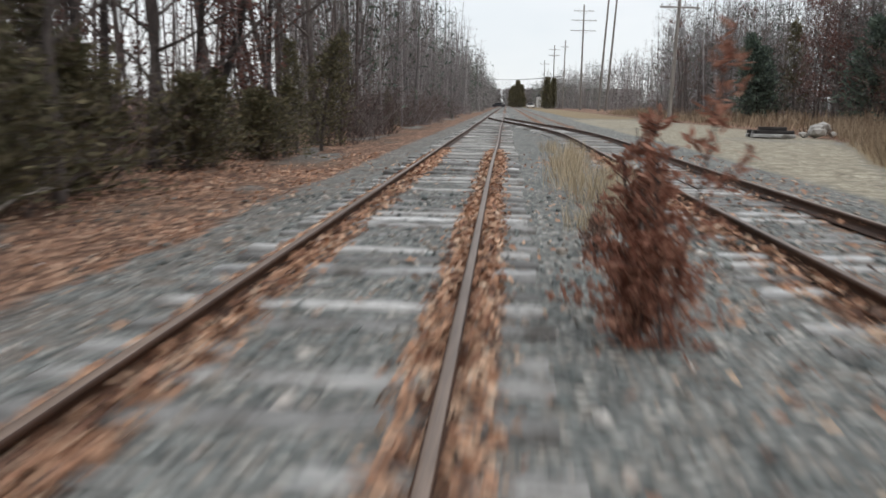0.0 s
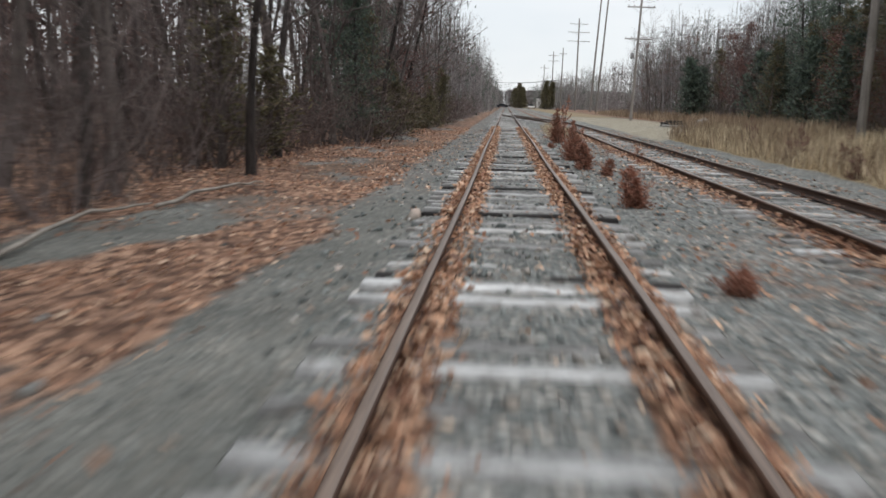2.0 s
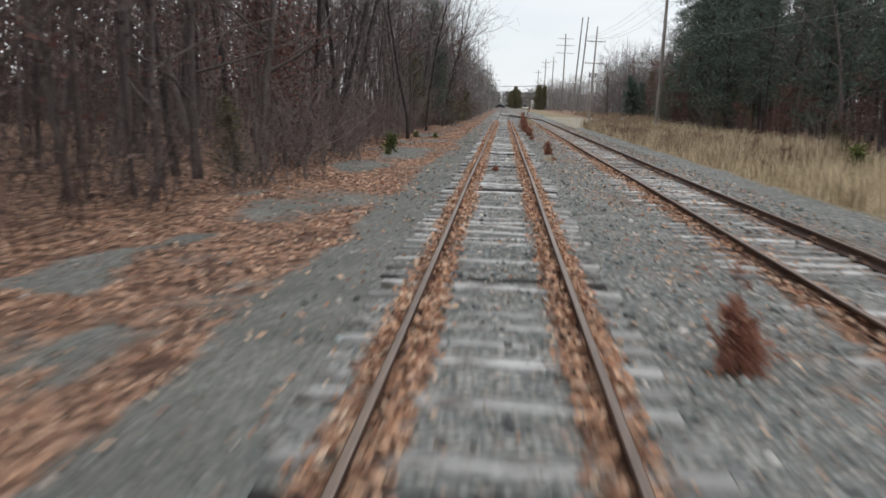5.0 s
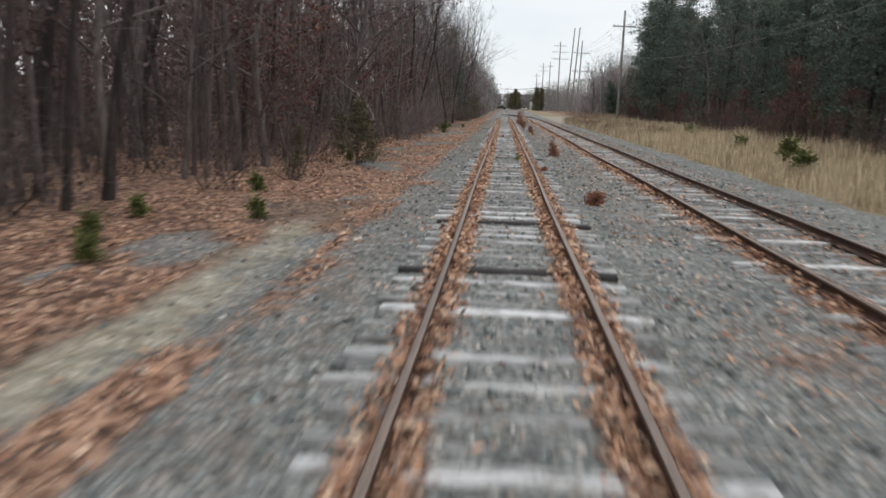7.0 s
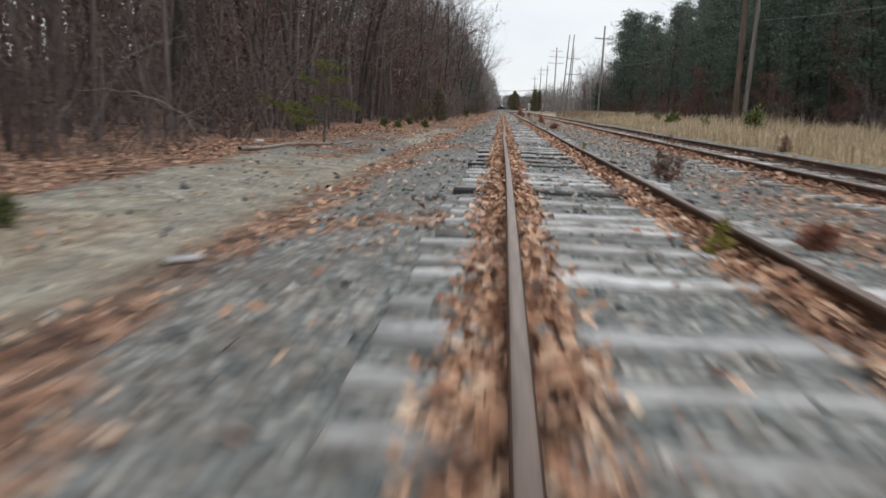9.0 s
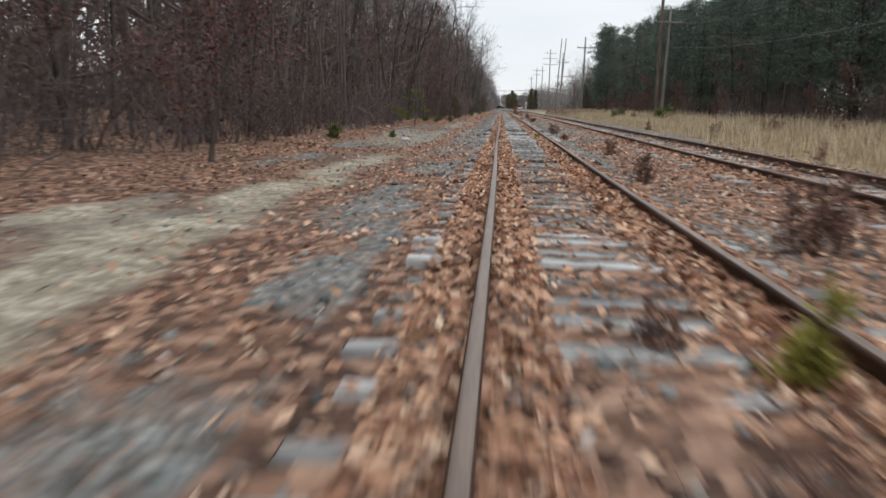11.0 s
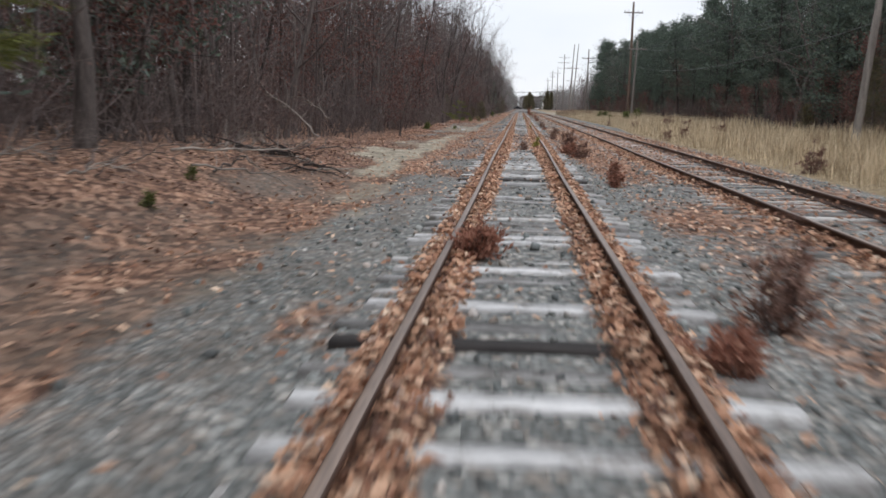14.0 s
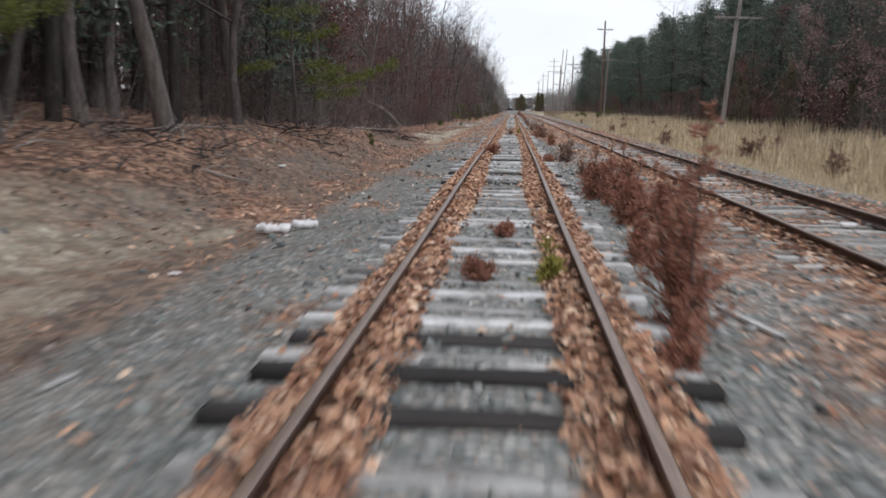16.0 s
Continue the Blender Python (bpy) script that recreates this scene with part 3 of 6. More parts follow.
# ---------------------------------------------------------------- loose stones and leaves
def scatter(rng, n, x0, x1, y0, y1, density):
    x, y = rng.uniform(x0, x1, n), rng.uniform(y0, y1, n)
    keep = rng.uniform(0, 1, n) < density(x, y)
    return x[keep], y[keep]


def turned(rng, local, n, tilt):
    """n random turns of local points: about z freely, and tilted a little."""
    a, b, c = rng.uniform(0, 2 * np.pi, n), rng.normal(0, tilt, n), rng.normal(0, tilt, n)
    ca, sa, cb, sb, cc, sc = np.cos(a), np.sin(a), np.cos(b), np.sin(b), np.cos(c), np.sin(c)
    x, y, z = local[..., 0], local[..., 1], local[..., 2]
    y, z = y * cb[:, None] - z * sb[:, None], y * sb[:, None] + z * cb[:, None]
    x, z = x * cc[:, None] + z * sc[:, None], -x * sc[:, None] + z * cc[:, None]
    return np.stack([x * ca[:, None] - y * sa[:, None], x * sa[:, None] + y * ca[:, None], z], -1)


def loose_stones(seed, n):
    rng = np.random.default_rng(seed)

    def dense(x, y):
        d = (smooth_np(-3.2, -2.2, x) + 0.3 * smooth_np(-6.5, -5.0, x) * smooth_np(-2.2, -3.2, x) * bare_grey(x, y) + 0.07 * smooth_np(-6.5, -5.0, x) * smooth_np(-2.2, -3.2, x)) * smooth_np(7.2, 6.2, x)
        return d * (1 - 0.6 * leaf_cover(x, y)) * (0.72 + 0.5 * wave(x, y, 0.5, 27)) * (1 - 0.4 * smooth_np(-1.3, -1.8, x)) * (1 - 0.4 * fines_cover(x, y))
    x, y = scatter(rng, n, -6.5, 7.2, -216, 14, dense)
    k = len(x)
    octa = np.array([(1, 0, 0), (0, 1, 0), (-1, 0, 0), (0, -1, 0), (0, 0, 1), (0, 0, -1)], dtype=float)
    size = rng.gamma(5.0, 0.0046, k)[:, None] + 0.008
    local = octa[None] * (size[:, :, None] * rng.uniform(0.6, 1.35, (k, 6, 1))) + rng.normal(0, 0.25, (k, 6, 3)) * size[:, :, None]
    local[..., 2] *= 0.75
    V = turned(rng, local, k, 0.5)
    V[..., 0] += x[:, None]
    V[..., 1] += y[:, None]
    V[..., 2] += (ground_z(x, y) + size[:, 0] * 0.25)[:, None]
    f = np.array([(0, 1, 4), (1, 2, 4), (2, 3, 4), (3, 0, 4), (1, 0, 5), (2, 1, 5), (3, 2, 5), (0, 3, 5)])
    F = (np.arange(k) * 6)[:, None, None] + f[None]
    me = mesh_np("ballast_stones", V.reshape(-1, 3), F.reshape(-1, 3), [STONE])
    tagged(new("ballast_stones", me), "grey green crushed stones of the track bed", "ballast", kind="stuff")


def loose_leaves(seed, n):
    rng = np.random.default_rng(seed)
    near = lambda x, y: np.maximum(leaf_cover(x, y) ** 1.3, 0.03)
    parts_ = [scatter(rng, n, -7.0, 7.0, -217, 26, near)]
    for c, share in ((-GAUGE, 0.62), (GAUGE, 0.62), (SIDE_X - GAUGE, 0.22)):
        parts_.append(scatter(rng, int(n * share), c - 0.36, c + 0.36, -217, 26, near))
    x = np.concatenate([p[0] for p in parts_])
    y = np.concatenate([p[1] for p in parts_])
    k = len(x)
    s = rng.uniform(0.02, 0.054, k)[:, None]
    w = rng.uniform(0.35, 0.65, k)[:, None]
    curl = rng.uniform(-0.1, 0.9, k)[:, None]
    u = np.array([-1.0, 0.1, 1.0, 0.1])[None] * s
    v = np.array([0.0, 1.15, 0.0, -1.15])[None] * w * s
    h = np.abs(v) * curl + 0.25 * curl * u * u / s
    V = turned(rng, np.stack([u, v, h], -1), k, 0.38)
    heap = 0.075 * smooth_np(0.3, 0.1, np.minimum(np.abs(np.abs(x) - GAUGE), np.abs(np.abs(x - SIDE_X) - GAUGE)))
    lift = np.abs(V[..., 2]).max(1) * 0.5
    V[..., 0] += x[:, None]
    V[..., 1] += y[:, None]
    V[..., 2] += (ground_z(x, y) + lift + 0.01 + heap * rng.uniform(0, 1, k) + rng.uniform(0, 0.025, k))[:, None]
    F = (np.arange(k) * 4)[:, None, None] + np.array([(0, 2, 1), (0, 3, 2)])[None]
    # dark ones: a few old leaves anywhere, plus shade painted towards the trees
    old_or_shaded = rng.uniform(0, 1, k) < 0.12 + 0.8 * smooth_np(-3.4, -4.6, x) * (0.4 + 0.6 * smooth_np(-140, -160, y))
    me = mesh_np("fallen_leaves", V.reshape(-1, 3), F.reshape(-1, 3), [LEAF, LEAF_OLD_SHADED], np.repeat(old_or_shaded.astype(int), 2))
    tagged(new("fallen_leaves", me), "orange brown dead oak leaves lying on the ground", "leaves", kind="stuff")


loose_stones(21, 112000)
loose_leaves(22, 250000)

# ---------------------------------------------------------------- woods
class Buffer:
    """Collects tubes and small flat pieces for one mesh of triangles."""

    def __init__(self):
        self.v, self.f, self.n = [], [], 0

    def add(self, V, F):
        self.v.append(np.asarray(V, dtype=float))
        self.f.append(np.asarray(F, dtype=int) + self.n)
        self.n += len(V)

    def tube(self, pts, radii, sides):
        pts = np.asarray(pts, dtype=float)
        d = np.gradient(pts, axis=0)
        d /= np.linalg.norm(d, axis=1)[:, None] + 1e-9
        ref = np.array([0.31, 0.87, 0.38]) if abs(d[0][2]) > 0.9 else np.array([0.0, 0.0, 1.0])
        a = np.cross(d, ref)
        a /= np.linalg.norm(a, axis=1)[:, None] + 1e-9
        b = np.cross(d, a)
        w = np.arange(sides) * 2 * np.pi / sides
        ring = pts[:, None] + np.asarray(radii)[:, None, None] * (np.cos(w)[None, :, None] * a[:, None] + np.sin(w)[None, :, None] * b[:, None])
        i = np.arange((len(pts) - 1) * sides).reshape(-1, sides)
        j = np.roll(i, -1, axis=1)
        F = np.concatenate([np.stack([i, j, j + sides], -1).reshape(-1, 3), np.stack([i, j + sides, i + sides], -1).reshape(-1, 3)])
        self.add(ring.reshape(-1, 3), F)

    def thorn(self, rng, p, d, r):
        """A row of thin twigs: each a three-sided needle from p along d."""
        p, d = np.asarray(p), np.asarray(d)
        n = len(p)
        a = np.cross(d, rng.normal(0, 1, (n, 3)))
        a /= np.linalg.norm(a, axis=1)[:, None] + 1e-9
        b = np.cross(d, a)
        b /= np.linalg.norm(b, axis=1)[:, None] + 1e-9
        r = np.asarray(r).reshape(-1, 1) * np.ones((n, 1))
        V = np.stack([p + a * r, p + (-0.5 * a + 0.87 * b) * r, p + (-0.5 * a - 0.87 * b) * r, p + d], 1)
        F = (np.arange(n) * 4)[:, None, None] + np.array([(0, 1, 3), (1, 2, 3)])[None]
        self.add(V.reshape(-1, 3), F.reshape(-1, 3))

    def blades(self, p, u, v):
        """Pointed leaf-like pieces at p, along u, half as wide as v."""
        V = np.stack([p, p + 0.45 * u + v, p + u, p + 0.45 * u - v], 1)
        F = (np.arange(len(p)) * 4)[:, None, None] + np.array([(0, 1, 2), (0, 2, 3)])[None]
        self.add(V.reshape(-1, 3), F.reshape(-1, 3))

    def mesh(self, name, mat):
        return mesh_np(name, np.concatenate(self.v), np.concatenate(self.f), [mat])


def unit(v):
    v = np.asarray(v, dtype=float)
    return v / (np.linalg.norm(v, axis=-1, keepdims=True) + 1e-9)


def crooked(rng, start, way, length, n, wander, rise=0.0):
    pts, d, p = [np.array(start, dtype=float)], unit(way), np.array(start, dtype=float)
    for _ in range(n):
        d = unit(d + rng.normal(0, wander, 3) + np.array([0, 0, rise]))
        p = p + d * length / n
        pts.append(p)
    return np.array(pts)


def along(pts, u):
    u = np.clip(u, 0, 0.999) * (len(pts) - 1)
    i = int(u)
    return pts[i] + (pts[i + 1] - pts[i]) * (u - i), unit(pts[i + 1] - pts[i])


def twig_spray(rng, buf, pts, count, length, r):
    p, d = [], []
    for _ in range(count):
        q, w = along(pts, rng.uniform(0.15, 1.0))
        p.append(q)
        d.append(unit(w * 0.8 + rng.normal(0, 0.55, 3) + np.array([0, 0, 0.25])) * length * rng.uniform(0.4, 1.15))
    p, d = np.array(p), np.array(d)
    buf.thorn(rng, p, d, r)
    # a side shoot halfway along each
    buf.thorn(rng, p + d * 0.45, unit(d + rng.normal(0, 0.5, d.shape) * np.linalg.norm(d, axis=1)[:, None]) * (np.linalg.norm(d, axis=1) * 0.6)[:, None], r * 0.7)


def bare_tree(seed, height, radius, first, limbs, subs, twigs, leaves=0, lean=0.08, spread=0.42):
    """Trunk and crown of a leafless broad-leaved tree; leaves: withered ones that still hang on."""
    rng = np.random.default_rng(seed)
    wood, crown, hang = Buffer(), Buffer(), Buffer()
    trunk = crooked(rng, (0, 0, -0.25), (rng.normal(0, lean), rng.normal(0, lean), 1), height, 9, 0.085, 0.09)
    tr = radius * (1 - np.linspace(0, 1, 10) ** 1.2 * 0.93)
    tr[0] *= 1.35
    wood.tube(trunk, tr, 7)
    tips = []
    for k in range(limbs):
        u = first + (0.97 - first) * ((k + rng.uniform(0, 1)) / limbs)
        q, w = along(trunk, u)
        a = k * 2.4 + rng.uniform(-0.6, 0.6)
        out = np.array([math.cos(a), math.sin(a), rng.uniform(0.25, 1.0)])
        ln = height * spread * (1.12 - 0.8 * u) * rng.uniform(0.7, 1.2)
        r0 = max(0.012, radius * 0.42 * (1.15 - u))
        limb = crooked(rng, q, out, ln, 4, 0.17, 0.10)
        wood.tube(limb, np.linspace(r0, r0 * 0.3, 5), 4)
        for _ in range(subs):
            q2, w2 = along(limb, rng.uniform(0.2, 1.0))
            l2 = ln * rng.uniform(0.28, 0.55)
            sub = crooked(rng, q2, unit(w2 + rng.normal(0, 0.6, 3)), l2, 2, 0.2, 0.1)
            crown.tube(sub, [r0 * 0.34, r0 * 0.22, 0.004], 3)
            twig_spray(rng, crown, sub, twigs, max(0.45, l2 * 0.6), 0.0065)
            tips.append(sub)
        twig_spray(rng, crown, limb, twigs, 0.7, 0.007)
    if leaves:
        per = max(1, leaves // len(tips))
        for sub in tips:
            p = np.array([along(sub, rng.uniform(0, 1))[0] for _ in range(per)]) + rng.normal(0, 0.22, (per, 3))
            u = unit(rng.normal(0, 1, (per, 3)) + np.array([0, 0, -0.5])) * rng.uniform(0.08, 0.16, (per, 1))
            v = unit(np.cross(u, rng.normal(0, 1, (per, 3)))) * rng.uniform(0.03, 0.055, (per, 1))
            hang.blades(p, u, v)
    return wood, crown, hang if leaves else None


def plant_tree(name, label, parts_, mats, category="tree", group="trees of the woods"):
    top = tagged(new(name), label, category, group)
    names = ("trunk", "crown", "foliage")
    for k, b, m in zip(names, parts_, mats):
        if b is not None:
            part(k, b.mesh(k, m), top)
    return top


def pine_tree(seed, height, radius, first, whorls, arms, tufts, needle=0.26, flat=0.35, reach=0.2, round_=0.0):
    """A pine: whorls of boughs that carry rounded pads of needles; flat: how far the pads spread upwards."""
    rng = np.random.default_rng(seed)
    wood, green = Buffer(), Buffer()
    trunk = crooked(rng, (0, 0, -0.25), (0.02, 0.01, 1), height, 8, 0.025, 0.05)
    wood.tube(trunk, radius * (1 - np.linspace(0, 1, 9) * 0.88), 7)
    for k in range(whorls):
        u = first + (0.99 - first) * k / (whorls - 1)
        up = (u - first) / (1 - first)
        for a in range(arms):
            q, w = along(trunk, u + rng.uniform(-0.03, 0.02))
            ang = k * 1.1 + a * 2 * math.pi / arms + rng.uniform(-0.6, 0.6)
            swell = math.sin(math.pi * (0.22 + 0.7 * up)) if round_ else 1.15 - 0.8 * up
            ln = height * reach * swell * rng.uniform(0.5, 1.2)
            arm = crooked(rng, q, (math.cos(ang), math.sin(ang), rng.uniform(-0.05, 0.3) + 0.6 * up), ln, 3, 0.13, 0.08)
            wood.tube(arm, [0.035, 0.025, 0.016, 0.006], 3)
            for _ in range(tufts):
                c, d = along(arm, rng.uniform(0.3, 1.0))
                c = c + rng.normal(0, 0.25, 3)
                n = 18
                off = rng.normal(0, 1, (n, 3)) * np.array([0.3, 0.3, flat * 0.45])
                off[:, 2] = np.abs(off[:, 2]) - 0.3 * np.hypot(off[:, 0], off[:, 1])
                u3 = unit(off * 0.9 + rng.normal(0, 0.35, (n, 3)) + np.array([0, 0, 0.35])) * rng.uniform(0.6, 1.2, (n, 1)) * needle
                v3 = unit(np.cross(u3, rng.normal(0, 1, (n, 3)))) * needle * 0.13
                green.blades(c + off, u3, v3)
    return wood, green


def cedar_tree(seed, height, wide, sprays):
    """A dense dark evergreen that is green to the ground."""
    rng = np.random.default_rng(seed)
    wood, green = Buffer(), Buffer()
    trunk = crooked(rng, (0, 0, -0.2), (0.03, 0, 1), height * 0.95, 5, 0.04, 0.05)
    wood.tube(trunk, np.linspace(0.03 + height * 0.012, 0.01, 6), 6)
    for k in range(sprays):
        u = rng.uniform(0.04, 1.0) ** 0.85
        q, w = along(trunk, u)
        ang = rng.uniform(0, 2 * math.pi)
        ln = wide * (1.05 - u) ** 0.8 * rng.uniform(0.45, 1.15) + 0.08
        arm = crooked(rng, q, (math.cos(ang), math.sin(ang), rng.uniform(-0.1, 0.75)), ln, 2, 0.2, 0.06)
        wood.tube(arm, [0.014, 0.009, 0.003], 3)
        n = 15
        base = np.array([along(arm, t)[0] for t in rng.uniform(0.15, 1.0, n)]) + rng.normal(0, 0.05, (n, 3))
        u3 = unit(unit(arm[-1] - arm[0]) * 0.7 + rng.normal(0, 0.55, (n, 3)) + np.array([0, 0, 0.25])) * rng.uniform(0.10, 0.24, (n, 1))
        v3 = unit(np.cross(u3, rng.normal(0, 1, (n, 3)))) * 0.028
        green.blades(base, u3, v3)
    return wood, green


def brush(seed, height, stems, subs, twigs, leaves=0, wide=0.6):
    """A many-stemmed leafless thicket bush."""
    rng = np.random.default_rng(seed)
    wood, twig, hang = Buffer(), Buffer(), Buffer()
    for k in range(stems):
        a = rng.uniform(0, 2 * math.pi)
        r = rng.uniform(0, wide * 0.7)
        st = crooked(rng, (r * math.cos(a), r * math.sin(a), -0.1), (rng.normal(0, wide * 0.5), rng.normal(0, wide * 0.5), 1), height * rng.uniform(0.5, 1.1), 5, 0.2, 0.03)
        wood.tube(st, np.linspace(0.016, 0.004, 6) * rng.uniform(0.7, 1.6), 3)
        for _ in range(subs):
            q, w = along(st, rng.uniform(0.15, 1))
            sub = crooked(rng, q, unit(w * 0.5 + rng.normal(0, 0.8, 3)), height * rng.uniform(0.2, 0.5), 2, 0.3, -0.02)
            twig.tube(sub, [0.007, 0.005, 0.002], 3)
            twig_spray(rng, twig, sub, twigs, 0.38, 0.0042)
            if leaves:
                n = leaves
                p = np.array([along(sub, t)[0] for t in rng.uniform(0, 1, n)]) + rng.normal(0, 0.12, (n, 3))
                u = unit(rng.normal(0, 1, (n, 3)) + np.array([0, 0, -0.5])) * rng.uniform(0.06, 0.12, (n, 1))
                v = unit(np.cross(u, rng.normal(0, 1, (n, 3)))) * rng.uniform(0.022, 0.04, (n, 1))
                hang.blades(p, u, v)
    return wood, twig, hang if leaves else None


rng = random.Random(77)
bare_kinds, oak_kinds, pine_kinds, cedar_kinds, brush_kinds = [], [], [], [], []


def first_of(top, k):
    x, y = -14.0 - 3 * (k % 3), -300.0 + 3 * k
    top.matrix_basis = pose(x, y, float(ground_z(x, y)))
    return top


for k, (h, r, f, n) in enumerate([(13.5, 0.13, 0.22, 17), (15.5, 0.16, 0.26, 17), (11.5, 0.09, 0.14, 16), (14.0, 0.12, 0.2, 15), (9.5, 0.065, 0.1, 15), (16.5, 0.18, 0.3, 16)]):
    w, c, _ = bare_tree(100 + k, h, r, f, n, 3, 6)
    bare_kinds.append(first_of(plant_tree("bare_tree", "tall leafless tree with grey brown bark", (w, c), (BARK, TWIG)), k))
for k, (h, r) in enumerate([(9.0, 0.11), (12.0, 0.15), (6.0, 0.07)]):
    w, c, g = bare_tree(130 + k, h, r, 0.12, 15, 4, 4, leaves=2100, spread=0.46)
    oak_kinds.append(first_of(plant_tree("oak_tree", "oak holding withered russet brown leaves", (w, c, g), (BARK, TWIG, OAKLEAF)), 6 + k))
for k, (h, r, f) in enumerate([(15.5, 0.18, 0.26), (17.0, 0.2, 0.34), (13.0, 0.16, 0.14)]):
    w, g = pine_tree(150 + k, h, r, f, 13, 5, 6, 0.32, round_=k < 2)
    t = tagged(new("pine_tree"), "tall pine with dark green needles", "tree", "trees of the woods")
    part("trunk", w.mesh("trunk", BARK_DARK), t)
    part("crown", g.mesh("crown", PINE), t)
    pine_kinds.append(first_of(t, 9 + k))
w, c, g = bare_tree(141, 9.0, 0.15, 0.1, 20, 5, 4, leaves=6500, spread=0.52)
red_oak = first_of(plant_tree("oak_tree", "broad oak thick with withered russet leaves", (w, c, g), (BARK, TWIG, OAKLEAF)), 23)
tall_kinds = []
grey_kinds = []
for k, (h, r) in enumerate([(14.0, 0.12), (15.5, 0.14), (12.0, 0.1)]):
    w, c, _ = bare_tree(165 + k, h, r, 0.18, 20, 4, 8, spread=0.4)
    grey_kinds.append(first_of(plant_tree("bare_tree", "leafless grey tree with a fine dense crown", (w, c), (BARK, TWIG_GREY)), 27 + k))
for k, (h, r, f) in enumerate([(15.0, 0.105, 0.42), (14.0, 0.09, 0.36), (16.0, 0.125, 0.45)]):
    w, c, _ = bare_tree(160 + k, h, r, f, 13, 3, 6, lean=0.04)
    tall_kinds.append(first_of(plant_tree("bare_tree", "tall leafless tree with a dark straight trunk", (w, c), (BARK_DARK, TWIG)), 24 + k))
for k, (h, wd, s) in enumerate([(4.5, 1.5, 130), (3.0, 1.4, 110), (7.0, 1.9, 190)]):
    w, g = cedar_tree(170 + k, h, wd, s)
    t = tagged(new("cedar_tree"), "dark green cedar with boughs to the ground", "tree", "evergreens at the wood's edge")
    part("trunk", w.mesh("trunk", BARK), t)
    part("crown", g.mesh("crown", CEDAR), t)
    cedar_kinds.append(first_of(t, 12 + k))
w, g = cedar_tree(176, 2.5, 2.1, 300)
t = tagged(new("juniper_bush"), "broad olive green juniper bush at the wood's edge", "bush", "evergreens at the wood's edge")
part("trunk", w.mesh("trunk", BARK), t)
part("crown", g.mesh("crown", CEDAR), t)
juniper = first_of(t, 21)
w, g = cedar_tree(178, 3.6, 1.5, 320)
t = tagged(new("cedar_tree"), "broad dense dark evergreen beside the gravel lot", "tree", "evergreens at the wood's edge")
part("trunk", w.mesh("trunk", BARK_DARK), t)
part("crown", g.mesh("crown", PINE), t)
broad_cedar = first_of(t, 31)
w, c, g = bare_tree(138, 9.0, 0.09, 0.1, 18, 4, 6, leaves=2600, spread=0.36)
maple = first_of(plant_tree("maple_tree", "leafless maple with mauve budding twigs", (w, c, g), (BARK, MAUVE, MAUVE)), 22)
for k, (h, lv, m) in enumerate([(2.8, 0, TWIG), (3.6, 2, TWIG), (2.4, 0, TWIG_RED), (3.2, 5, TWIG_RED), (4.4, 0, TWIG)]):
    w, tw, g = brush(190 + k, h, 11, 5, 4, lv, 0.8)
    t = tagged(new("thicket_bush"), "tangled leafless bush of grey brown twigs" if not lv else "tangled bush with a few withered brown leaves", "bush", "bushes at the wood's edge")
    part("stem", w.mesh("stem", m), t)
    tagged(part("twig_tangle", tw.mesh("twig_tangle", m), t), kind="stuff")
    if g is not None:
        part("foliage", g.mesh("foliage", WITHERED), t)
    brush_kinds.append(first_of(t, 15 + k))


def stand(kind, x, y, s=1.0, tilt=2.0):
    m = pose(x, y, float(ground_z(x, y)), rng.uniform(-tilt, tilt), rng.uniform(-tilt, tilt), rng.uniform(0, 360))
    ob = copy_thing(kind, m)
    ob.scale = (s * rng.uniform(0.9, 1.1), s * rng.uniform(0.9, 1.1), s)
    return ob


def left_edge(y):
    """Where the left woods begin."""
    return -5.9 - 1.6 * float(smooth_np(-70, -100, y)) - 1.2 * float(smooth_np(-128, -150, y)) + 0.9 * float(smooth_np(-5, 12, y)) + 0.5 * math.sin(y * 0.21)


# left woods: an edge of bushes and thin trees, and rows of trees behind it
y = -232.0
while y < 62:
    e = left_edge(y)
    open_wood = y < -186
    for row, d in enumerate((0.5, 4.4)):
        x = e - d - rng.uniform(0, 2.4)
        yy = y + rng.uniform(-1.5, 1.5)
        pick = rng.random()
        if open_wood and pick < 0.3:
            stand(pine_kinds[rng.randrange(3)], x, yy, rng.uniform(0.8, 1.0))
        elif pick < (0.16 if y > -60 else 0.25):
            stand(oak_kinds[rng.randrange(3)], x, yy, rng.uniform(0.8, 1.1))
        else:
            k = rng.choice([2, 4, 3, 4, 0]) if row == 0 else rng.choice([0, 1, 2, 3, 4, 5])
            stand(bare_kinds[k], x, yy, rng.uniform(0.9, 1.2), 7)
    y += 2.7 if y < 22 else 4.2
y = -186.0
while y < 96:
    e = left_edge(y)
    gap = 6.5 < y < 30 or -78 < y < -74
    sparse = -112 < y < -58
    if not (sparse and rng.random() < 0.4):
        stand(brush_kinds[rng.randrange(5)], e + (rng.uniform(-2.6, -1.6) if gap else rng.uniform(-0.9, 0.5)), y, rng.uniform(0.4, 0.95) if sparse else rng.uniform(0.6, 1.2), 4)
    y += rng.uniform(1.2, 1.9)
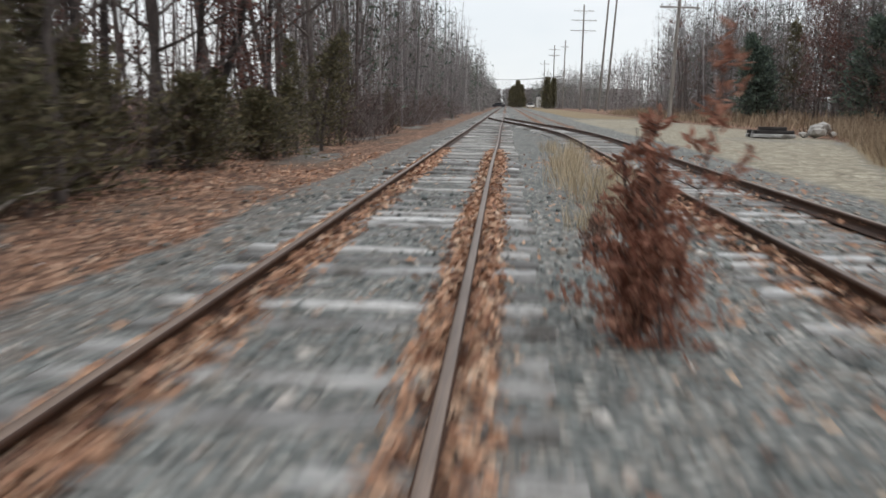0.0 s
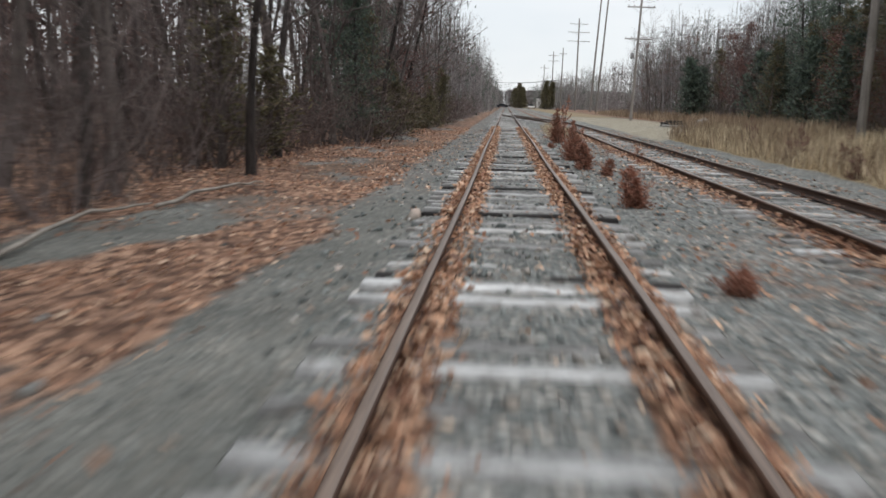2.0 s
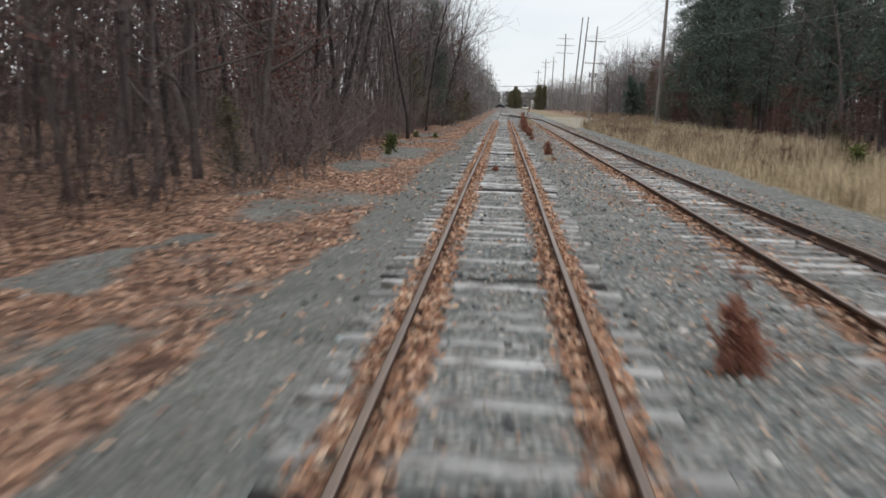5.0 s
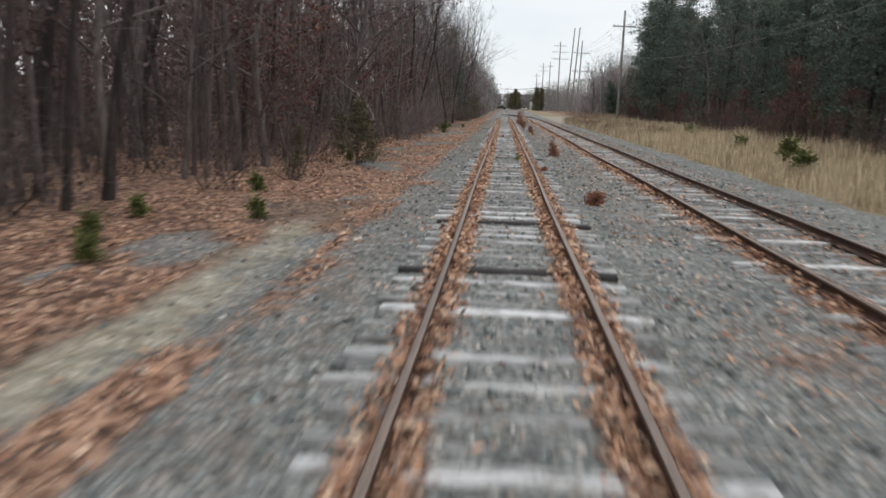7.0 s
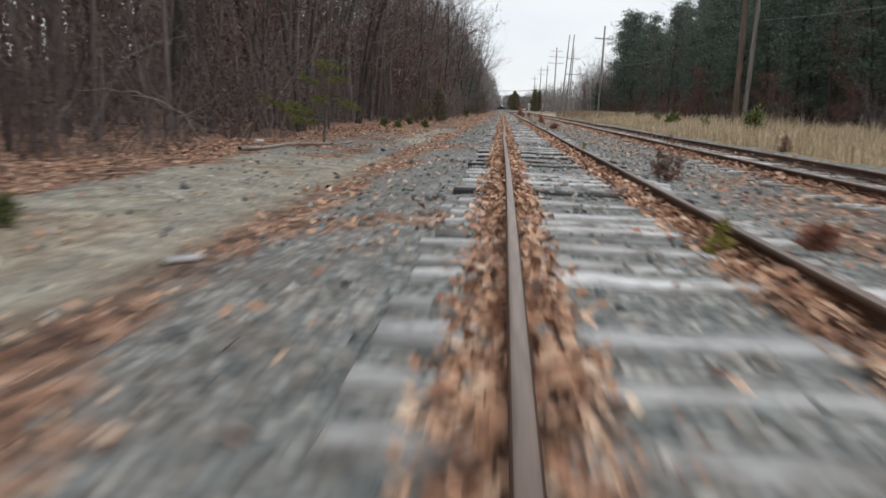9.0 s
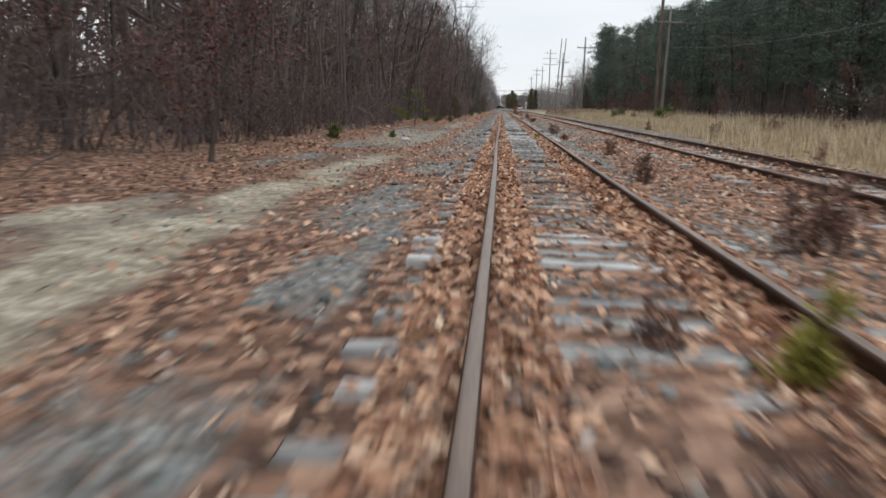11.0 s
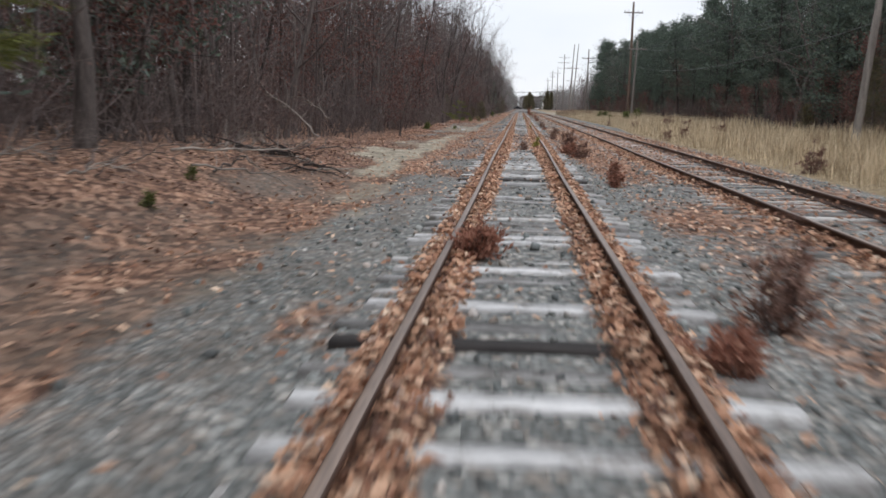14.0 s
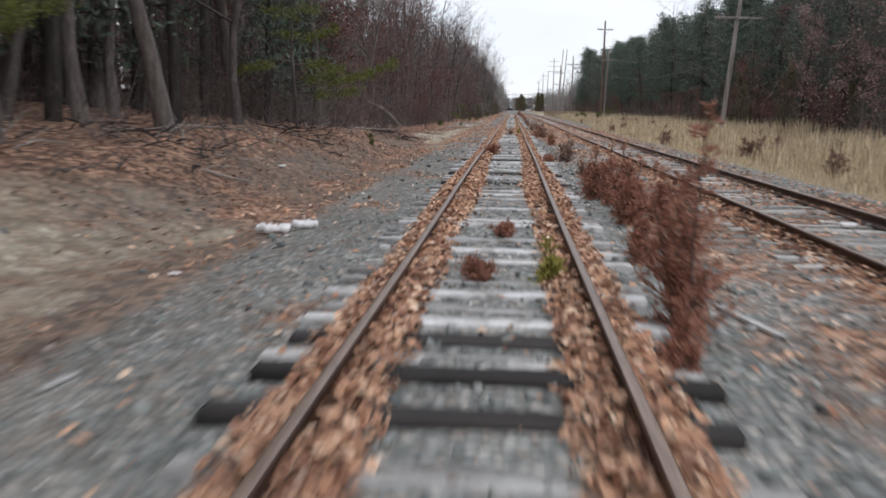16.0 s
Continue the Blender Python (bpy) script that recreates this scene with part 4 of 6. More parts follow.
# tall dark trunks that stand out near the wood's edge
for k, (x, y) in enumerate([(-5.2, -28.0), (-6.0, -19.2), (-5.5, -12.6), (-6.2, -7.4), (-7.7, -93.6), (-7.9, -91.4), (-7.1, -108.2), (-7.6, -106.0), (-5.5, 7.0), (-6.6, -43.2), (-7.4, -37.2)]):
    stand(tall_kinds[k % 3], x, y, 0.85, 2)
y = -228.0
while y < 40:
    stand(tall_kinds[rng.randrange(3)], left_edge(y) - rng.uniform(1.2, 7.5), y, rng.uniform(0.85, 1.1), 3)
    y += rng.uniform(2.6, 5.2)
for k, (x, y, s) in enumerate([(-4.6, 27.5, 0.8), (-5.2, 9.8, 0.85), (-5.0, 26.0, 0.5), (-5.5, 13.0, 0.85), (-4.9, 24.0, 0.75), (-4.8, 32.0, 0.6), (-5.3, 2.5, 0.5), (-6.2, -8.0, 1.0), (-6.6, -11.0, 0.9), (-4.7, 46.0, 0.5), (-5.4, 19.5, 0.75), (-5.2, 30.0, 0.4),
                               (-6.0, -58.0, 0.5), (-4.9, 64.0, 0.55), (-7.0, -104.0, 0.4)]):
    stand(cedar_kinds[k % 3], x, y, s)

for k, x, y, s in [(2, -8.6, -181.0, 0.9), (2, -9.8, -172.0, 0.85), (2, -8.2, -207.0, 0.8), (0, -10.5, -188.0, 0.9), (2, -11.5, -198.0, 0.95), (1, -9.0, -202.0, 0.9), (2, -12.0, -178.0, 0.9), (0, -11.0, -163.0, 0.85), (0, -8.4, -190.5, 0.9), (1, -8.8, -196.0, 0.9), (0, -7.9, -200.5, 0.85), (1, -9.4, -185.5, 0.9), (0, -10.8, -206.0, 0.9), (1, -8.6, -211.0, 0.85)]:
    stand(pine_kinds[k], x, y, s)
for k, x, y in [(5, -7.3, -194.0), (1, -8.6, -195.2), (3, -9.3, -192.0), (5, -10.4, -190.6), (1, -8.0, -199.5), (3, -7.8, -187.0), (5, -9.0, -184.0), (1, -7.7, -177.0), (3, -8.3, -204.0)]:
    stand(bare_kinds[k], x, y, 1.0, 3)
for k in range(16):
    y = -214 + 3.1 * k + rng.uniform(-1, 1)
    stand(brush_kinds[rng.randrange(5)], left_edge(y) + rng.uniform(0.2, 1.6), y, rng.uniform(0.28, 0.6), 8)
stand(oak_kinds[1], 18.2, -166.0, 0.85)
for x, y, s in [(16.3, -169.0, 0.95), (16.8, -163.5, 0.8), (16.0, -174.0, 0.75), (17.2, -158.0, 0.7)]:
    stand(maple, x, y, s)
for x, y, s in [(-5.5, 10.6, 1.0), (-5.9, 8.4, 0.9), (-5.9, 14.2, 1.0), (-5.7, 18.8, 0.85), (-5.2, 22.6, 0.75)]:
    stand(juniper, x, y, s)
for k, x, y in [(2, 16.3, -171.0), (4, 16.7, -166.0), (2, 17.0, -161.0), (3, 17.5, -169.0)]:
    stand(bare_kinds[k], x, y, 0.85)
for x, y, s in [(21.6, 77.0, 2.1), (23.2, 82.5, 1.9), (24.8, 61.0, 2.1), (22.6, 48.0, 1.9), (20.6, 33.0, 1.9), (18.8, 20.5, 1.7)]:
    stand(broad_cedar, x, y, s)
for x, y, s in [(25.2, 69.0, 1.15), (26.6, 74.0, 0.9), (17.6, 9.5, 0.62), (19.3, 3.5, 0.6), (24.0, 57.0, 0.6), (19.4, 22.5, 0.72), (18.3, 15.5, 0.55)]:
    stand(red_oak, x, y, s)
for k, x, y, s in [(2, 24.4, 77.0, 1.25), (2, 23.6, 83.0, 0.95), (2, 25.5, 60.0, 1.2), (2, 21.5, 46.0, 1.1), (2, 17.4, 12.5, 1.0), (2, 19.0, 19.5, 1.25), (2, 17.0, 0.5, 1.0), (2, 20.2, 27.5, 1.2), (2, 21.4, 32.0, 1.15), (2, 17.4, -6.5, 0.95), (2, 22.5, 39.0, 1.2), (2, 18.6, 6.5, 1.3)]:
    stand(cedar_kinds[k], x, y, s)
for k, x, y, s in [(0, 25.5, 52.0, 0.85), (1, 23.5, 44.0, 0.85), (2, 22.0, 33.0, 0.95), (0, 21.0, 24.0, 0.85), (1, 19.4, 16.0, 0.8)]:
    stand(pine_kinds[k], x, y, s)
for k, x, y, s in [(1, -4.9, -79.2, 0.75), (1, -4.6, -77.6, 0.42), (0, -5.7, -85.0, 0.35), (1, -6.3, -74.0, 0.6)]:
    stand(cedar_kinds[k], x, y, s)
stand(pine_kinds[2], -5.6, 1.8, 0.5)
stand(cedar_kinds[2], -5.9, 5.8, 0.78)
stand(oak_kinds[2], -6.4, -144.5, 0.75)
stand(pine_kinds[2], -7.3, 9.0, 0.85)
stand(oak_kinds[0], -7.8, 15.3, 0.9)


def young_pine(seed, height, arms):
    """A slender pine whose few long, level boughs carry pads of pale needles; arms: height, heading in degrees, length."""
    g = np.random.default_rng(seed)
    wood, green = Buffer(), Buffer()
    trunk = crooked(g, (0, 0, -0.2), (0.02, 0.02, 1), height, 6, 0.04, 0.06)
    wood.tube(trunk, np.linspace(0.07, 0.012, 7), 6)
    for up, head, ln in arms:
        a = radians(head)
        q, _ = along(trunk, up / height)
        arm = crooked(g, q, (math.cos(a), math.sin(a), 0.1), ln, 5, 0.1, 0.0)
        wood.tube(arm, np.linspace(0.03, 0.006, 6), 4)
        for _ in range(int(26 * ln)):
            c, d = along(arm, g.uniform(0.2, 1.0) ** 0.8)
            side = unit(np.cross(d, (0, 0, 1))) * g.normal(0, 0.28)
            n = 12
            u3 = unit(d * 0.5 + g.normal(0, 0.6, (n, 3)) + np.array([0, 0, 0.15])) * g.uniform(0.09, 0.2, (n, 1))
            green.blades(c + side + g.normal(0, 0.07, (n, 3)) - np.array([0, 0, 0.1]), u3, unit(np.cross(u3, g.normal(0, 1, (n, 3)))) * 0.012)
    return wood, green


w, l = young_pine(181, 4.6, [(1.5, 5, 3.3), (1.35, 30, 2.2), (1.6, -30, 1.9), (2.2, 60, 1.6), (2.3, 190, 1.7), (2.9, -10, 1.6), (3.2, 120, 1.2), (3.6, 250, 1.0), (4.0, 20, 0.8)])
sapling = tagged(new("pine_sapling"), "young pine with yellow green boughs on the bank", "tree", "saplings on the bank")
part("trunk", w.mesh("trunk", BARK), sapling)
part("crown", l.mesh("crown", BOUGH), sapling)
sapling.matrix_basis = pose(-6.6, -184.9, float(ground_z(-6.6, -184.9)))
copy_thing(sapling, pose(-5.2, -114.1, float(ground_z(-5.2, -114.1)) - 0.05, 0, 0, 200)).scale = (0.5, 0.5, 0.55)
copy_thing(sapling, pose(-8.4, -201.4, float(ground_z(-8.4, -201.4)), 0, 0, 70))

# right woods, behind the poles: leafless far off, then a tall stand of pines from the near pole on
def right_edge(y):
    return 15.2 + (3.5 if y > 15 else 0.0) + 5.0 * float(smooth_np(22, 38, y) * (1 - smooth_np(84, 92, y)))


y = 9.0
while y < 118:
    for row, d in enumerate((1.8, 5.5)):
        if rng.random() < 0.14:
            stand(oak_kinds[rng.randrange(3)], right_edge(y) + d + rng.uniform(-1.0, 2.2), y + rng.uniform(-1.5, 1.5), rng.uniform(0.7, 1.0))
        else:
            stand(grey_kinds[rng.randrange(3)], right_edge(y) + d + rng.uniform(-1.0, 2.2), y + rng.uniform(-1.5, 1.5), rng.uniform(0.7, 0.95))
    if rng.random() < 0.8:
        stand(brush_kinds[rng.randrange(5)], right_edge(y) + rng.uniform(-0.5, 1.2), y, rng.uniform(0.7, 1.1), 4)
    y += 3.6
y = -216.0
while y < 8:
    for row, d in enumerate((2.2, 5.2, 8.6, 12.4)):
        pick = rng.random()
        x, yy = 15.2 + d + rng.uniform(-1.0, 1.2), y + rng.uniform(-1.3, 1.3)
        if pick < (0.5 if y > -62 and row else 0.8):
            k = rng.randrange(3)
            tall = 12.6 - 2.0 * float(smooth_np(0, -45, yy)) - 1.0 * float(smooth_np(-60, -120, yy)) + 0.45 * d * 0.6
            stand(pine_kinds[k], x, yy, tall * rng.uniform(0.76, 1.1) / (15.5, 17.0, 13.0)[k])
        elif pick < 0.9 and row < 2:
            stand(oak_kinds[rng.randrange(3)], x, yy, rng.uniform(0.6, 0.85))
        else:
            stand(bare_kinds[rng.choice([0, 1, 2, 3])], x, yy, rng.uniform(0.7, 0.9))
    y += 2.9
# low growth along its foot: russet oak scrub, bare bushes, young evergreens
y = -214.0
while y < 9:
    pick = rng.random()
    x = 15.0 + rng.uniform(-0.5, 1.3)
    if pick < 0.34 or (-34 < y and pick < 0.6):
        stand(oak_kinds[2], x + 0.4, y, rng.uniform(0.35, 0.6))
    elif pick < 0.8:
        stand(brush_kinds[rng.randrange(5)], x, y, rng.uniform(0.6, 1.0), 4)
    else:
        stand(cedar_kinds[rng.randrange(3)], x + 0.3, y, rng.uniform(0.35, 0.6))
    y += rng.uniform(1.8, 3.0)


# ---------------------------------------------------------------- the depth of the woods, too thick to count
def inward(off, x):
    """Keeps undergrowth from straying out towards the line."""
    return np.where(x < 0, np.minimum(off, 0.6), np.maximum(off, -0.6))


def woodland(name, label, seed, spots, trunk_h, brush_n, brush_h, twig_n, evergreen=0.0, fleck_n=30, fleck_h=5.0, fleck=1.0, hung_mat=None, stem_mat=None, thin=1.0):
    """spots: x, y of stems; round each one thin undergrowth and twigs."""
    g = np.random.default_rng(seed)
    buf, green = Buffer(), Buffer()
    sx, sy = spots
    sz = ground_z(sx, sy)
    for x, y, z in zip(sx, sy, sz):
        h = trunk_h * g.uniform(0.65, 1.1)
        r = g.uniform(0.03, 0.1)
        tip = np.array([x + g.normal(0, 0.5), y + g.normal(0, 0.5), z + h])
        foot = np.array([x, y, z - 0.2])
        buf.tube([foot, foot * 0.55 + tip * 0.45 + g.normal(0, 0.12, 3), tip], [r, r * 0.7, 0.02], 3)
        u = g.uniform(0.25, 1.0, twig_n)[:, None]
        base = foot + (tip - foot) * u
        d = unit(g.normal(0, 1, (twig_n, 3)) * np.array([1, 1, 0.5]) + np.array([0, 0, 0.7])) * g.uniform(0.7, 2.4, (twig_n, 1)) * (1.3 - 0.7 * u)
        buf.thorn(g, base, d, 0.009 * thin)
        buf.thorn(g, base + d * 0.5, unit(d + g.normal(0, 0.6, d.shape)) * np.linalg.norm(d, axis=1)[:, None] * 0.55, 0.006 * thin)
        if evergreen and g.uniform() < evergreen:
            n = 250
            c = np.array([x, y, z]) + g.normal(0, 1, (n, 3)) * np.array([1.3, 1.3, 0.0]) + np.array([0, 0, 1.0]) * g.uniform(0.3, h * 0.95, (n, 1))
            u3 = unit(g.normal(0, 1, (n, 3))) * g.uniform(0.3, 0.75, (n, 1))
            green.blades(c, u3, unit(np.cross(u3, g.normal(0, 1, (n, 3)))) * 0.06)
    n = len(sx) * brush_n
    i = g.integers(0, len(sx), n)
    bx, by = sx[i] + inward(g.normal(0, 1.5, n), sx[i]), sy[i] + g.normal(0, 1.5, n)
    p = np.stack([bx, by, ground_z(bx, by) - 0.1], 1)
    ln = (brush_h * g.uniform(0.3, 1.0, n))[:, None]
    d = unit(np.stack([g.normal(0, 0.55, n), g.normal(0, 0.55, n), np.ones(n)], 1)) * ln
    buf.thorn(g, p, d, g.uniform(0.006, 0.014, n) * thin)
    for u, w in ((0.4, 0.6), (0.65, 0.55)):
        buf.thorn(g, p + d * u, unit(g.normal(0, 1, d.shape) * np.array([1, 1, 0.55]) + np.array([0, 0, 0.12])) * ln * w, 0.006 * thin)
    # withered leaves that still hang in the undergrowth
    n = len(sx) * fleck_n
    i = g.integers(0, len(sx), n)
    fx, fy = sx[i] + inward(g.normal(0, 1.6, n), sx[i]), sy[i] + g.normal(0, 1.6, n)
    fz = ground_z(fx, fy) + fleck_h * g.uniform(0, 1, n) ** (0.9 if fleck_h < 10 else 1.25)
    patch = np.clip(0.5 + 0.9 * wave(fx + 0.5 * fz, fy + fz, 0.6, seed), 0.12, 1) > g.uniform(0, 1, n)
    p = np.stack([fx, fy, fz], 1)[patch]
    u3 = unit(g.normal(0, 1, p.shape)) * g.uniform(0.10, 0.26, (len(p), 1))
    u3 *= fleck
    hung = Buffer()
    hung.blades(p, u3, unit(np.cross(u3, g.normal(0, 1, p.shape))) * fleck * g.uniform(0.03, 0.075, (len(p), 1)))
    tagged(new("withered_foliage", hung.mesh("withered_foliage", hung_mat or WITHERED)), "withered brown leaves hanging in the undergrowth", "foliage", kind="stuff")
    ob = tagged(new(name, buf.mesh(name, stem_mat or BRUSHWOOD)), label, "woods", kind="stuff")
    if evergreen:
        tagged(new("evergreen_understory", green.mesh("evergreen_understory", PINE)), "dark green pine boughs deep in the woods", "foliage", kind="stuff")
    return ob


g = np.random.default_rng(5)


def spots(n, x0, x1, y0, y1):
    return g.uniform(x0, x1, n), g.uniform(y0, y1, n)


def behind_left(n, y0, y1, near, far):
    y = g.uniform(y0, y1, n)
    e = np.array([left_edge(v) for v in y])
    return e - near - (far - near) * g.uniform(0, 1, n) ** 1.3, y


def far_right(n):
    y = g.uniform(10, 130, n)
    return np.array([right_edge(v) for v in y]) + 2.0 + 17 * g.uniform(0, 1, n), y


woodland("left_woods", "thick leafless woods of grey brown stems", 31, behind_left(580, -190, 40, 0.8, 24), 12.5, 26, 3.6, 26, 0.0, 210, 11.5, 0.85)
woodland("deep_left_woods", "dim depth of the leafless woods", 39, spots(260, -46, -29, -250, 70), 13, 12, 6.0, 10, 0.05, 680, 14.5, 3.4)
woodland("mid_left_woods", "further rows of leafless stems in the woods", 42, spots(230, -30, -20, -250, 20), 15, 8, 4.0, 14, 0.0, 330, 16.0, 2.2)
woodland("open_left_woods", "open woods of dark stems on the bank", 37, behind_left(210, -245, -186, 2.0, 30), 12, 8, 3.0, 9, 0.6, 150, 9.0, 2.0)
woodland("right_woods", "thick woods of bare stems and pines", 32, spots(380, 17.5, 36, -216, 8), 10.0, 14, 3.2, 12, 0.0, 40, 5.0)
woodland("deep_right_woods", "dim depth of the mixed woods", 40, spots(200, 31, 44, -216, 14), 11, 10, 6.0, 10, 0.9, 190, 10.0, 3.2)
# the far woods take the stem and twig colours that include haze
woodland("far_right_woods", "leafless woods beyond the gravel lot", 33, far_right(520), 14, 10, 4.5, 70, 0.16, 240, 10.0, 0.9, HAZED_TWIG, HAZED_STEM, 0.9)
woodland("deep_far_woods", "dim grey depth of the leafless woods", 45, spots(150, 38, 54, 10, 135), 14, 10, 6.0, 14, 0.3, 260, 12.0, 3.0, HAZED_TWIG, HAZED_STEM)
woodland("far_left_woods", "leafless woods along the far line", 34, behind_left(340, 42, 150, 0.0, 12), 12.5, 14, 4.0, 50, 0.06, 150, 8.5, 0.9, HAZED_TWIG, HAZED_STEM, 0.9)
far_y = g.uniform(150, 480, 480)
woodland("distant_left_woods", "distant grey leafless woods", 35, (-4.5 - g.uniform(0, 14, 480) + 1.2 * np.sin(far_y * 0.08), far_y), 13, 10, 5.5, 30, 0.15, 130, 11.0, 2.0, HAZED_TWIG, HAZED_STEM, 1.6)
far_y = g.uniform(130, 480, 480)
woodland("distant_right_woods", "distant grey leafless woods", 36, (24 - 10 * smooth_np(230, 330, far_y) + g.uniform(0, 22, 480), far_y), 13, 10, 5.5, 30, 0.12, 130, 11.0, 2.0, HAZED_TWIG, HAZED_STEM, 1.6)
woodland("woods_beyond_crossing", "distant grey woods beyond the crossing", 38, spots(330, -60, 70, 480, 530), 13, 8, 6, 14, 0.3, 330, 9.5, 4.5, HAZED_TWIG, HAZED_STEM)

# ---------------------------------------------------------------- tall grass beside the line
def tall_grass(seed, n):
    g = np.random.default_rng(seed)
    x, y = g.uniform(7.1, 15.5, n), g.uniform(-216, 16, n)
    x = x + 0.9 * smooth_np(-135, -115, y) * smooth_np(10, 7, x)
    near = smooth_np(7.0, 8.3, x)
    clump = np.clip(0.55 + 0.6 * wave(x, y, 0.7, 6), 0.1, 1)
    keep = g.uniform(0, 1, n) < clump * (0.35 + 0.65 * near) * np.where(x > 11, 0.6, 1.0)
    x, y = x[keep], y[keep]
    k = len(x)
    h = (0.35 + 0.6 * smooth_np(7.1, 9.2, x)) * g.uniform(0.5, 1.25, k) * (0.8 + 0.35 * np.clip(wave(x, y, 0.35, 8), -1, 1))
    a = g.uniform(0, 2 * np.pi, k)
    lean = g.uniform(0.05, 0.5, k) * h
    d = np.stack([np.cos(a), np.sin(a)], 1)
    s = np.stack([-d[:, 1], d[:, 0]], 1) * g.uniform(0.006, 0.014, k)[:, None]
    z = ground_z(x, y) - 0.03
    V = np.zeros((k, 5, 3))
    for j, (u, w) in enumerate(((0, 1), (0, -1), (0.55, 1), (0.55, -1), (1, 0))):
        V[:, j, 0] = x + d[:, 0] * lean * u * u + s[:, 0] * w
        V[:, j, 1] = y + d[:, 1] * lean * u * u + s[:, 1] * w
        V[:, j, 2] = z + h * u
    F = (np.arange(k) * 5)[:, None, None] + np.array([(0, 1, 3), (0, 3, 2), (2, 3, 4)])[None]
    tagged(new("tall_grass", mesh_np("tall_grass", V.reshape(-1, 3), F.reshape(-1, 3), [STRAW])), "tall straw coloured dry grass", "grass", kind="stuff")


tall_grass(41, 150000)


def scrub_grass(seed, n, x0, x1, y0, y1, wide, keep_from):
    """Dry brown scrub at the edges of the gravel lot."""
    g = np.random.default_rng(seed)
    x, y = g.uniform(x0, x1, n), g.uniform(y0, y1, n)
    keep = (keep_from(x, y)) & (g.uniform(0, 1, n) < 0.55 + 0.5 * wave(x, y, 0.6, seed))
    x, y = x[keep], y[keep]
    b = Buffer()
    u = unit(np.stack([g.normal(0, 0.3, len(x)), g.normal(0, 0.3, len(x)), np.ones(len(x))], 1)) * (g.uniform(0.35, 1.15, len(x)) * (1 + 0.5 * wave(x, y, 0.5, seed + 1)))[:, None]
    b.blades(np.stack([x, y, ground_z(x, y) - 0.03], 1), u, unit(np.cross(u, g.normal(0, 1, u.shape))) * wide)
    tagged(new("scrub_grass", b.mesh("scrub_grass", SCRUB)), "dry brown scrub and grass edging the gravel lot", "grass", kind="stuff")


scrub_grass(43, 26000, 7.6, 19.0, 12, 46, 0.014, lambda x, y: y < 17 + 3.4 * (x - 8.5))
scrub_grass(45, 9000, 7.9, 12.5, -46, 14, 0.013, lambda x, y: wave(x, y, 0.4, 3) > -0.35)
scrub_grass(44, 12000, 16.5, 24.0, 44, 145, 0.035, lambda x, y: x > 16.5)


# ---------------------------------------------------------------- dead weeds between the tracks
def dead_weed(seed, height, wide, mat, stems=3, sprays=46):
    """A withered feathery plant: upright stems with short, dense side sprays that thin out upwards."""
    g = np.random.default_rng(seed)
    wood, leaf = Buffer(), Buffer()
    for k in range(stems):
        h = height * (1.0 if k == 0 else g.uniform(0.55, 0.86))
        tip = 0.05 if k == 0 else 0.1
        off = wide * (0.06 if k == 0 else 0.17)
        st = crooked(g, (g.normal(0, off), g.normal(0, off), -0.05), (g.normal(0, tip), g.normal(0, tip), 1), h, 5, 0.06, 0.05)
        wood.tube(st, np.linspace(0.012, 0.003, 6), 4)
        for _ in range(sprays // stems):
            u = g.uniform(0.02, 0.98) ** 1.1
            q, w = along(st, u)
            a = g.uniform(0, 2 * math.pi)
            lump = 0.5 + 0.75 * abs(math.sin(u * 7.5 + k * 1.9 + seed) * math.cos(a * 1.5 + u * 5 + k))
            # full skirts and middle, thinning to a bare spire
            full = 1.0 - 0.5 * u if u < 0.55 else 0.72 * (1.0 - u) / 0.45 + 0.06
            ln = wide * 0.8 * full * g.uniform(0.4, 1.0) * lump + 0.02
            arm = crooked(g, q, (math.cos(a), math.sin(a), g.uniform(0.1, 1.1)), ln, 2, 0.15, 0.08)
            wood.tube(arm, [0.005, 0.003, 0.001], 3)
            n = 26 if u < 0.6 else 11
            base = np.array([along(arm, t)[0] for t in g.uniform(0.05, 1.0, n)]) + g.normal(0, 0.016, (n, 3))
            u3 = unit(unit(arm[-1] - arm[0]) * 0.5 + g.normal(0, 0.6, (n, 3)) + np.array([0, 0, 0.3])) * g.uniform(0.04, 0.1, (n, 1))
            v3 = unit(np.cross(u3, g.normal(0, 1, (n, 3)))) * 0.0115
            leaf.blades(base, u3, v3)
    return wood, leaf


def weed_kind(name, label, category, group, seed, height, wide, mat, stems, sprays):
    w, l = dead_weed(seed, height, wide, mat, stems, sprays)
    t = tagged(new(name), label, category, group)
    part("stem", w.mesh("stem", TWIG_RED), t)
    part("foliage", l.mesh("foliage", mat), t)
    return t


def set_at(kind, x, y, s, first):
    m = pose(x, y, float(ground_z(x, y)) - 0.01, rng.uniform(-4, 4), rng.uniform(-4, 4), rng.uniform(0, 360))
    if first:
        kind.matrix_basis = m
        ob = kind
    else:
        ob = copy_thing(kind, m)
    ob.scale = (s, s, s)
    return ob


